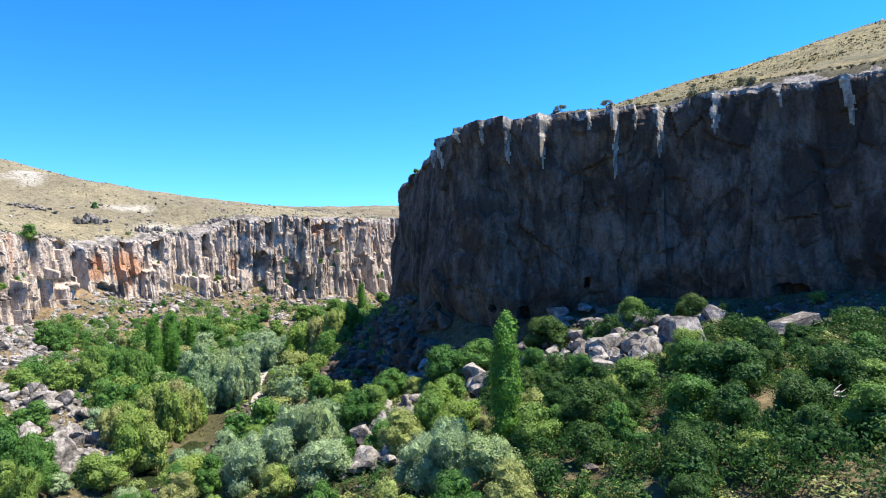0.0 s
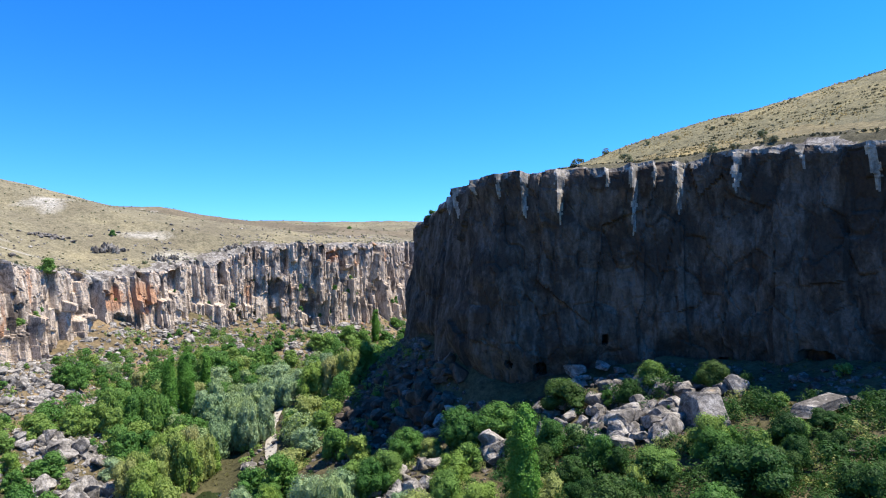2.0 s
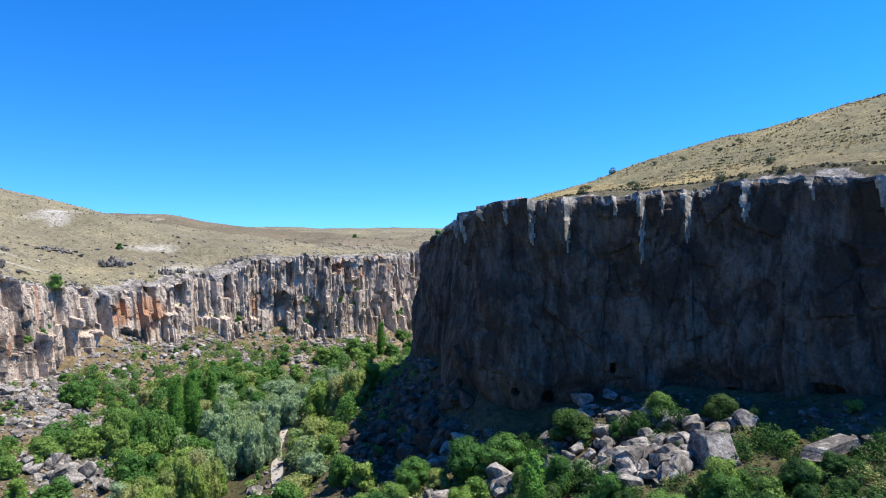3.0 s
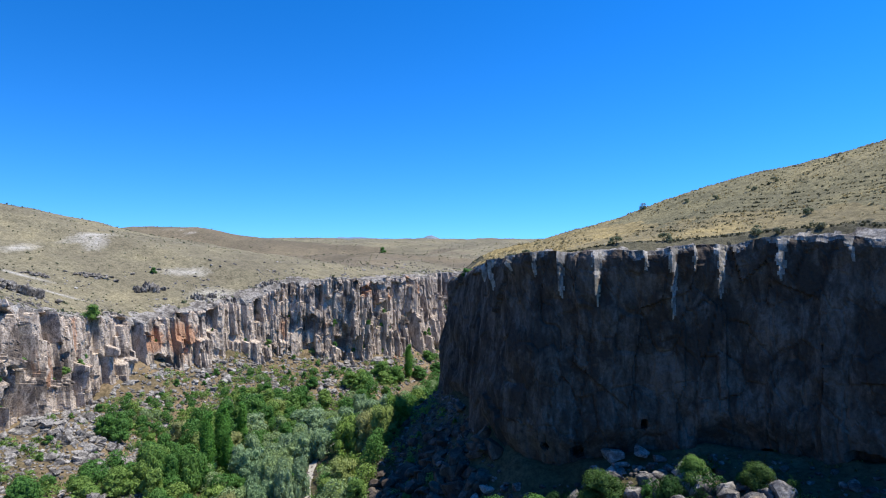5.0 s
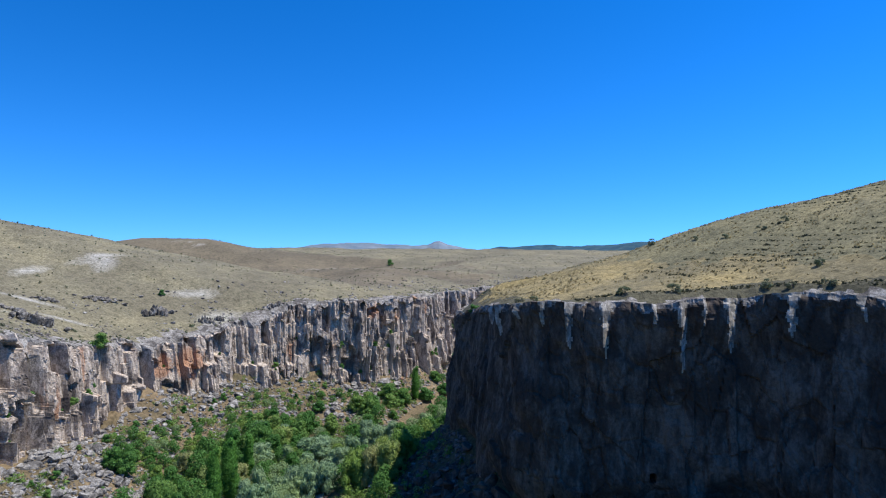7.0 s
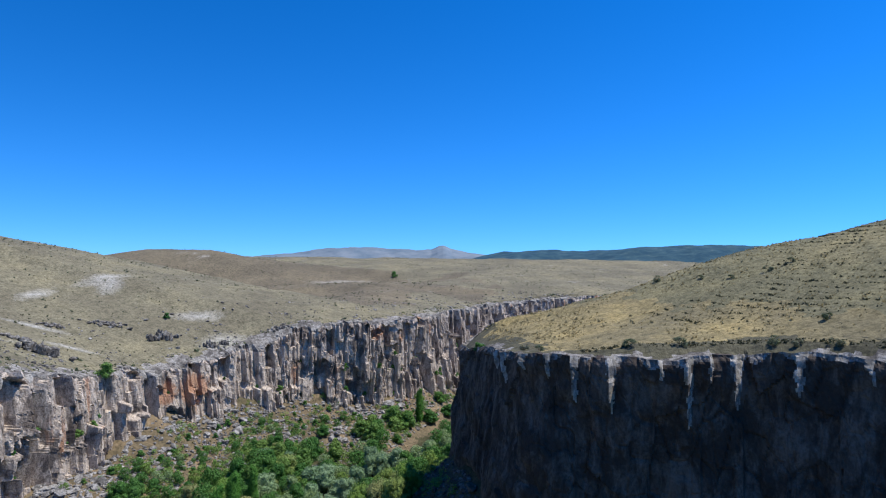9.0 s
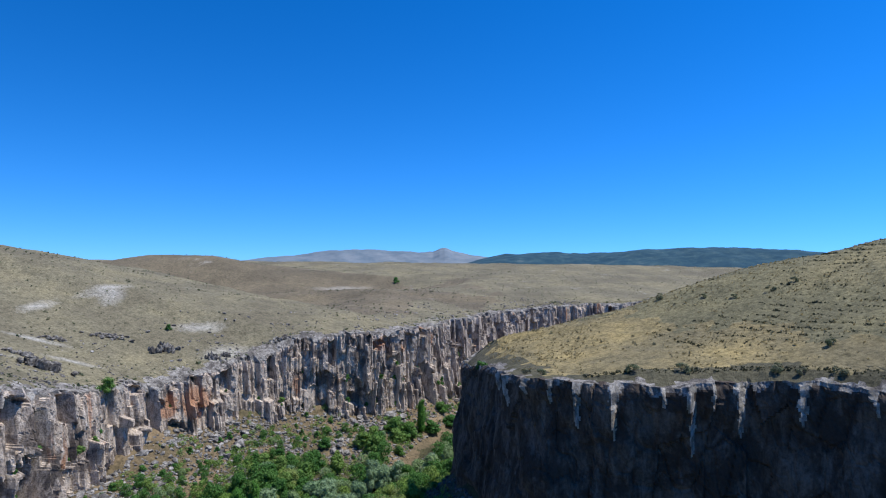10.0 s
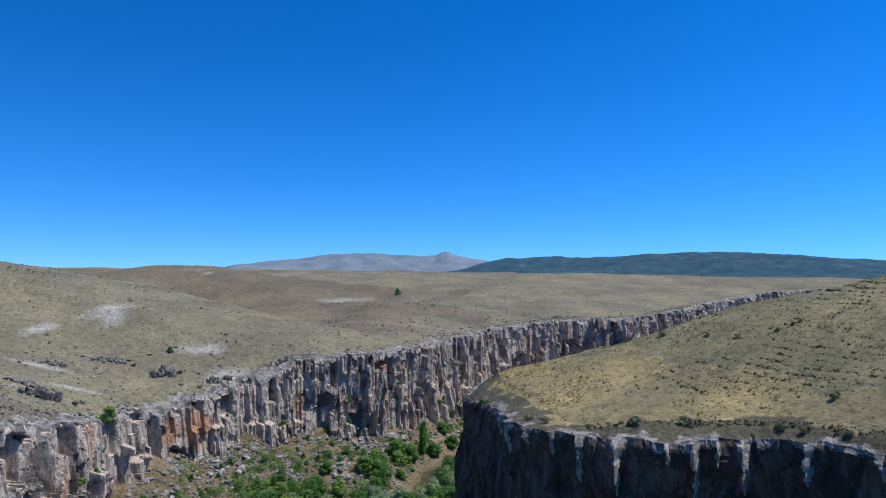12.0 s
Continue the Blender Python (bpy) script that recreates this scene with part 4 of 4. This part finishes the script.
# the rest of the wood, filled in at random between them
tries = np.stack([rnd.uniform(-140, 75, 22000), rnd.uniform(42, 430, 22000)], 1)
tdl, tsl, _ = to_line(tries[:, 0], tries[:, 1], LR)
tdr, tsr, _ = to_line(tries[:, 0], tries[:, 1], RR)
tdv, tdside, _ = to_line(tries[:, 0], tries[:, 1], RV)
tdt, _, _ = to_line(tries[:, 0], tries[:, 1], resample(TRAIL, 6.0)[0])
wood = np.maximum(smooth(8, 48, tdl), smooth(-30, 0, tries[:, 0])) * (0.35 + 0.65 * smooth(-0.4, 0.3, fbm(tries[:, 0] / 20, tries[:, 1] / 20, 0, 97, 2)))
near_count = far_count = 0
grove = {}
GROVE = {}
for kind, mat in (("green", M_LEAF), ("willow", M_WILLOW), ("olive", M_OLIVE)):
    v, f = leaf_cloud(broad_crown(330, SIZE[kind][0], SIZE[kind][1], 26), 1500, 0.26, 330)
    GROVE[kind] = mesh_of("crown", v, f, [mat], None, False)
for (x, y), d_l, s_l, d_r, s_r, d_v, v_s, d_t, p in zip(tries, tdl, tsl, tdr, tsr, tdv, tdside, tdt, wood):
    if s_l > 0 or s_r < 0 or d_l < 9 or d_r < (15 if x > 42 else 9 if x > 10 else 14) or (x > 48 and y > 72) or d_v < 6 or d_t < 5 or rnd.uniform() > p or (near_count >= 300 if y < 150 else far_count >= 310 or (x > -8 and y > 225)):
        continue
    w = rnd.uniform(2.6, 5.6) if y < 130 else rnd.uniform(3.5, 9) * (0.6 if d_l < 40 else 1)
    if any((x - a) ** 2 + (y - b) ** 2 < ((0.62 if y < 150 else 0.54) * (w * 0.5 + c)) ** 2 for a, b, c in placed):
        continue
    if any((x - a) ** 2 + (y - b) ** 2 < (1.1 * c + 2) ** 2 for a, b, c, _, _ in PATCHES):
        continue
    if any((x - a) ** 2 + (y - b) ** 2 < c * c for a, b, c in CLEAR):
        continue
    kind = rnd.choice(["willow", "olive", "green"], p=([0.35, 0.3, 0.35] if d_v < 26 else [0.06, 0.24, 0.7]) if y < 150 else ([0.35, 0.15, 0.5] if d_v < 26 else [0.1, 0.1, 0.8]))
    placed.append((x, y, w * 0.5))
    if y >= 150 and far_count >= 100:
        grove.setdefault(str(kind), []).append((x, y, w * rnd.uniform(0.8, 1.15), w))
    else:
        put_plant(str(kind), x, y, w * rnd.uniform(0.8, 1.15), w)
    near_count, far_count = near_count + (y < 150), far_count + (y >= 150)

for kind, trees in grove.items():
    crown = GROVE[kind]
    cv = np.empty(len(crown.vertices) * 3)
    crown.vertices.foreach_get("co", cv)
    cv = cv.reshape(-1, 3)
    V = []
    for x, y, h, w in trees:
        q, sw, sh = rnd.uniform(0, 6.28), w / SIZE[kind][1], h / SIZE[kind][0]
        V.append(np.stack([(cv[:, 0] * math.cos(q) - cv[:, 1] * math.sin(q)) * sw + x, (cv[:, 0] * math.sin(q) + cv[:, 1] * math.cos(q)) * sw + y, cv[:, 2] * sh + z_at(x, y)], 1))
    V = np.vstack(V)
    tagged(new("woodland", mesh_of("woodland", V, np.arange(len(V)).reshape(-1, 3), [crown.materials[0]], None, False)), "dense riverside woodland farther up the canyon", "woodland", kind="stuff")

bushes = 0
for (x, y), d_l, s_l, d_r, s_r, d_v in zip(tries[::-1], tdl[::-1], tsl[::-1], tdr[::-1], tsr[::-1], tdv[::-1]):
    if bushes >= (160 if d_l > 42 else 245) or s_l > 0 or s_r < 0 or d_l < 5 or d_r < 4 or d_v < 5:
        continue
    w = rnd.uniform(1.4, 3.6)
    if any((x - a) ** 2 + (y - b) ** 2 < (0.9 * c + 0.4 * w) ** 2 for a, b, c in placed):
        continue
    if any((x - a) ** 2 + (y - b) ** 2 < (0.8 * c) ** 2 for a, b, c in CLEAR):
        continue
    placed.append((x, y, w * 0.5))
    put_plant("bush", x, y, w * rnd.uniform(0.6, 0.95), w)
    bushes += 1


def undergrowth(count, mat, seed, label, box=None, grow=1.0, leaves=100, leaf=0.13):
    """Low herbs and young growth between the trees, joined."""
    r = np.random.default_rng(seed)
    near = r.uniform(0, 1, count * 5) < 0.5
    x = np.where(near, r.uniform(-40, 62, count * 5), r.uniform(-135, 72, count * 5))
    y = np.where(near, r.uniform(42, 125, count * 5), r.uniform(42, 400, count * 5))
    if box:
        x, y = r.uniform(box[0], box[1], count * 5), r.uniform(box[2], box[3], count * 5)
    dl, sl, _ = to_line(x, y, LR)
    dr, sr, _ = to_line(x, y, RR)
    dv, _, _ = to_line(x, y, RV)
    dt, _, _ = to_line(x, y, resample(TRAIL, 6.0)[0])
    ok = (sl < 0) & (sr > 0) & (dr > np.where(x > 42, 15, np.where(x > 5, 5.5, 7 if box else 16))) & (dv > 5) & (dt > 3.5)
    ok &= r.uniform(0, 1, len(x)) < np.maximum(smooth(8, 50, dl), smooth(-30, 0, x)) * smooth(-0.6, 0.1, fbm(x / 11, y / 11, 0, seed, 2)) + (0.5 * smooth(-0.3, 0.2, fbm(x / 9, y / 9, 0, seed + 1, 2)) if box else 0.08)
    for cx, cy, rad in CLEAR:
        ok &= (x - cx) ** 2 + (y - cy) ** 2 > (0.8 * rad) ** 2
    for cx, cy, rad, _, _ in PATCHES:
        ok &= (x - cx) ** 2 + (y - cy) ** 2 > ((1.25 if cx > 14 else 1.0) * rad) ** 2
    x, y = x[ok][:count], y[ok][:count]
    z = floor_z(x, y)
    V, Fc, n = [], [], 0
    base = [leaf_cloud(broad_crown(seed + i, 1.0, 1.7, 6 if leaves < 200 else 12), leaves, leaf, seed + i) for i in range(5)]
    for i in range(len(x)):
        v, f = base[i % 5]
        a, s1, s2 = r.uniform(0, 6.28), grow * r.uniform(0.9, 2.4), grow ** 1.4 * r.uniform(0.8, 2.0)
        c, q = math.cos(a), math.sin(a)
        V.append(np.stack([(v[:, 0] * c - v[:, 1] * q) * s1 + x[i], (v[:, 0] * q + v[:, 1] * c) * s1 + y[i], v[:, 2] * s2 + z[i] - 0.25], 1))
        Fc.append(f + n)
        n += len(v)
    ob = new("undergrowth", mesh_of("undergrowth", np.vstack(V), np.vstack(Fc), [mat], None, False))
    return tagged(ob, label, "undergrowth", kind="stuff")


undergrowth(1000, M_SHADE_LEAF, 501, "dense green undergrowth between the trees", None, 1.1, 230, 0.078)
undergrowth(400, M_OLIVE, 541, "yellow-green and dry undergrowth between the trees", None, 1.0, 200, 0.085)
undergrowth(230, M_SHADE_LEAF, 561, "low green thicket below the shaded cliff", (8, 66, 48, 128), 1.55, 420, 0.062)
undergrowth(1400, M_LEAF, 581, "green thicket on the stony slope below the cliff", (-140, -10, 150, 420), 1.4, 140, 0.1)

# bushes rooted on the ledges of the sunlit cliff
d_w, z_w, p_w, o_w = LEDGES["cliff_west"]
ledge = np.argwhere((d_w[:, 8:58] - d_w[:, 9:59] > 0.9) & (p_w[:, 1, None] > 150) & (p_w[:, 1, None] < 480))
for i, j in ledge[rnd.permutation(len(ledge))[:46]]:
    w = rnd.uniform(1.6, 3.6)
    back = d_w[i, j + 9] + 0.5
    put_plant("bush", p_w[i, 0] + o_w[i, 0] * back, p_w[i, 1] + o_w[i, 1] * back, w * 0.8, w, z_w[i, j + 8] - 0.2)


def top_at(x, y):
    return float((right_top if x > -20 and y < 300 else left_top)(np.array([x]), np.array([y]))[0])


# shrubs that stand out on the heights: x, y, height, width
for x, y, h, w in [(-152, 229, 5.6, 7), (-171, 307, 3, 3.4), (-6, 191, 2.6, 3.6), (6, 152, 1.9, 2.6), (9, 147, 1.6, 2.4), (28, 138, 1.8, 3.2), (38, 137, 2.0, 3.0), (55, 131, 1.8, 2.8),
                   (58, 128, 1.6, 2.4), (63, 124, 1.9, 2.8), (69, 139, 1.8, 2.6), (75, 182, 1.7, 2.6), (50, 203, 1.9, 2.8), (82, 184, 1.4, 2.2), (66, 185, 1.3, 2.2), (60, 192, 1.2, 2.0), (-124, 731, 7, 8)]:
    put_plant("bush" if (h > 2.55 and x < 0) else "scrub", x, y, h, w, top_at(x, y))
tries = np.stack([rnd.uniform(-420, 190, 6000), rnd.uniform(60, 620, 6000)], 1)
tz, treg = ground_z(tries[:, 0], tries[:, 1])
thick = fbm(tries[:, 0] / 30, tries[:, 1] / 30, 0, 99, 2)
n = 0
for (x, y), z, g, q in zip(tries, tz, treg, thick):
    if n < 240 and g > 0 and rnd.uniform() < (0.10 + 0.25 * (q > 0.3)) * (0.08 if g == 1 else 1):
        w = rnd.uniform(0.8, 1.9)
        put_plant("scrub", x, y, w * rnd.uniform(0.55, 0.8), w, z)
        n += 1


def tufts(name, x0, x1, y0, y1, region, count, size, mat, label, rows=False, near=0):
    """Dry grass and low scrub, too fine to pick apart."""
    x, y = rnd.uniform(x0, x1, count), rnd.uniform(y0, y1, count)
    z, g = ground_z(x, y)
    ok = (g == region) & (fbm(x / 17, y / 17, 0, 101 + region, 3) > rnd.uniform(-0.9, 0.7, count))
    if near:
        ok = (g == region) & (to_line(x, y, LR)[0] < near * (1 + 0.6 * fbm(x / 15, y / 15, 0, 105, 2))) & (rnd.uniform(0, 1, count) < 0.8)
    if rows:
        zb, db = right_base(x, y)
        ph = terrace(x, y, zb)
        ok = (g == region) & (((ph > 0.8) & (terraced(x, y, db) > rnd.uniform(0.2, 0.9, count))) | ((db > 2) & (db < 8) & (x > 18) & (rnd.uniform(0, 1, count) < 0.6)))
    x, y, z = x[ok], y[ok], z[ok]
    m = len(x)
    s = size * rnd.lognormal(0, 0.4, m)
    V = []
    for k in range(4):
        a = rnd.uniform(0, 6.28, m)
        V.append(np.stack([x + s * 0.55 * np.cos(a), y + s * 0.55 * np.sin(a), z - 0.05], 1))
        V.append(np.stack([x - s * 0.35 * np.cos(a + 0.6), y - s * 0.35 * np.sin(a + 0.6), z - 0.05], 1))
        V.append(np.stack([x + s * 0.3 * rnd.normal(size=m), y + s * 0.3 * rnd.normal(size=m), z + 0.12 + s * rnd.uniform(0.25, 0.55, m)], 1))
    v = np.stack(V, 1).reshape(-1, 3)
    f = (np.arange(m * 4)[:, None] * 3 + np.arange(3)[None])
    return tagged(new(name, mesh_of(name, v, f, [mat], None, False)), label, "grass", kind="stuff")


M_HERB = leaf_material("dry_herb", (0.15, 0.15, 0.06), (0.15, 0.15, 0.06), (0.15, 0.15, 0.06))
M_STRAW = leaf_material("straw", (0.40, 0.33, 0.17), (0.40, 0.33, 0.17), (0.40, 0.33, 0.17))
M_THORN = leaf_material("thorn_scrub", (0.075, 0.08, 0.045), (0.075, 0.08, 0.045), (0.075, 0.08, 0.045))
tufts("dry_grass", -10, 150, 118, 300, 1, 16000, 0.42, M_STRAW, "dry yellow grass tufts on the height")
tufts("low_scrub", -10, 130, 100, 260, 1, 90000, 0.42, M_THORN, "low grey-green thorn scrub in rows along the ledges", True)
tufts("rim_scrub", -215, 260, 140, 720, 2, 50000, 0.8, M_SCRUB, "grey-green thorn scrub along the rocky rim", near=13)
tufts("steppe_scrub", -420, 520, 150, 1150, 2, 36000, 0.72, M_SCRUB, "scattered low scrub on the steppe slopes")
tufts("valley_grass", -140, 75, 45, 400, 0, 18000, 0.5, M_HERB, "dry and green herbs on the canyon floor")


# ---- a dead trunk among the bushes ----
v, f = limbs([(0.5, 0.4, 4.2), (-0.5, 0.2, 3.6), (0.2, -0.5, 3.2)], 3.0, 0.22, 901)
M_DEAD, _n, _l, _b = material("bleached_wood", 0.9)
_l.new(ramp(_n, _l, noise_of(_n, _l, coords(_n, _l), 2.5), [(0.3, (0.3, 0.27, 0.23)), (0.7, (0.5, 0.47, 0.42))]), _b.inputs["Base Color"])
log = new("dead_log", mesh_of("dead_log", v, np.array(f), [M_DEAD]))
log.matrix_basis = pose(36.2, 57.5, z_at(36.2, 57.5) + 1.4, 25, 62, 40)
tagged(log, "bleached dead tree trunk lying in bushes", "log")


# ---- rock outcrops on the steppe ----
def outcrop(x, y, wide, tall, seed, label):
    """A weathered ledge of stacked rock, one mesh."""
    r = np.random.default_rng(seed)
    top = new("rock_outcrop")
    top.matrix_basis = pose(x, y, top_at(x, y))
    for i in range(34):
        along, back = wide * 0.23 * r.normal(), wide * 0.07 * r.normal()
        ox, oy = 0.84 * along - 0.54 * back, 0.54 * along + 0.84 * back
        lump = 1 - 0.5 * min(1, abs(along) / (0.5 * wide))
        ob = part("rock", LEDGE[int(r.integers(len(LEDGE)))], top)
        ob.matrix_basis = pose(ox, oy, top_at(x + ox, y + oy) - top_at(x, y) + tall * 0.22 * lump, r.uniform(-14, 14), r.uniform(-14, 14), 33 + r.uniform(-50, 50)) @ Matrix.Diagonal((wide * r.uniform(0.06, 0.15), wide * r.uniform(0.05, 0.11), tall * lump * r.uniform(0.4, 1.0), 1))
    return tagged(top, label, "rock", "rock outcrops")


LEDGE = [rock_mesh("ledge", 60 + i, 0.7, M_OUT, 2) for i in range(6)]
for i, (x, y, wide, tall) in enumerate([(-162, 287, 17, 7.5), (-173, 223, 20, 8), (-187, 282, 20, 2.6), (-141, 293, 9, 5.5), (-136, 299, 7, 5), (-186, 228, 16, 3.5), (-118, 326, 9, 3.5), (-200, 262, 14, 2.2)]):
    outcrop(x, y, wide, tall, i, "dark weathered rock ledge standing out of the steppe")


# ---- far mountains ----
def range_far(name, near, far, ridge, mat, seed, label):
    """Distant hills: ridge gives degrees from straight ahead (right is plus) and height above the plain per metre of distance."""
    az = np.linspace(ridge[0][0], ridge[-1][0], 420)
    top = np.interp(az, [a for a, _ in ridge], [e for _, e in ridge])
    r = np.linspace(near, far, 40)
    A, R = np.meshgrid(np.radians(az), r, indexing="ij")
    k = (R - near) / (far - near)
    x, y = R * np.sin(A), R * np.cos(A)
    shape = np.sin(np.pi * np.clip(k * 0.62, 0, 1)) ** 1.3
    rough = 1 + 0.45 * fbm(x / 420, y / 420, 0, seed, 4) * (1 - shape) + 0.05 * fbm(x / 130, y / 130, 0, seed + 1, 4)
    z = 77 + top[:, None] * far * 0.86 * shape * rough
    f = grid_faces(len(az), len(r))[:, ::-1]
    ob = new(name, mesh_of(name, np.stack([x.ravel(), y.ravel(), z.ravel()], 1), f, [mat]))
    return tagged(ob, label, "mountain", kind="structure")


# far haze is put into the blue of both base colours
M_FAR, _n, _l, _b = material("haze_blue_rock", 0.95)
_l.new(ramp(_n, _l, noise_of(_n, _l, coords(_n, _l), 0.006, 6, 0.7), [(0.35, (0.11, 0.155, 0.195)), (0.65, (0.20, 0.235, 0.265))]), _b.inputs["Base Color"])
M_WOOD, _n, _l, _b = material("haze_blue_forest", 0.95)
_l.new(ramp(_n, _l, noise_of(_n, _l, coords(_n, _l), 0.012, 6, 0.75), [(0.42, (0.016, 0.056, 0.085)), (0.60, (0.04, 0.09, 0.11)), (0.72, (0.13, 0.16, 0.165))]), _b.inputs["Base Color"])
range_far("mountain_range", 3900, 4850, [(-26, 0.004), (-24, 0.014), (-20, 0.022), (-17.5, 0.028), (-15, 0.036), (-12.5, 0.037), (-9, 0.036), (-7.7, 0.033), (-6.2, 0.034), (-5.6, 0.0395), (-5.1, 0.0415), (-4.8, 0.040), (-4.3, 0.035), (-3, 0.030), (0, 0.022), (4, 0.008)], M_FAR, 301, "bare mountains on the horizon, haze put into their violet-grey colour")
range_far("wooded_mesa", 3500, 4500, [(-7, 0.004), (-4, 0.010), (-1.5, 0.022), (0.5, 0.031), (4, 0.034), (8, 0.032), (12.5, 0.039), (17, 0.042), (21, 0.042), (24, 0.037), (30, 0.028), (38, 0.02), (46, 0.012)], M_WOOD, 311, "long dark wooded tableland on the horizon, tinted blue for haze")

far_x, far_y = rnd.uniform(-500, 1900, 900), rnd.uniform(2500, 3350, 900)
ok = fbm(far_x / 260, far_y / 90, 0, 321, 2) > 0.05
belt = [leaf_cloud(broad_crown(701, 9.0, 13.0, 8), 60, 2.0, 701)[0] * np.array([rnd.uniform(0.7, 1.5), 1, rnd.uniform(0.6, 1.2)]) + np.array([a, b, 78]) for a, b in zip(far_x[ok], far_y[ok])]
belt = np.vstack(belt)
tagged(new("tree_belt", mesh_of("tree_belt", belt, np.arange(len(belt)).reshape(-1, 3), [M_SCRUB], None, False)), "dark far belts of trees between fields", "woodland", kind="stuff")
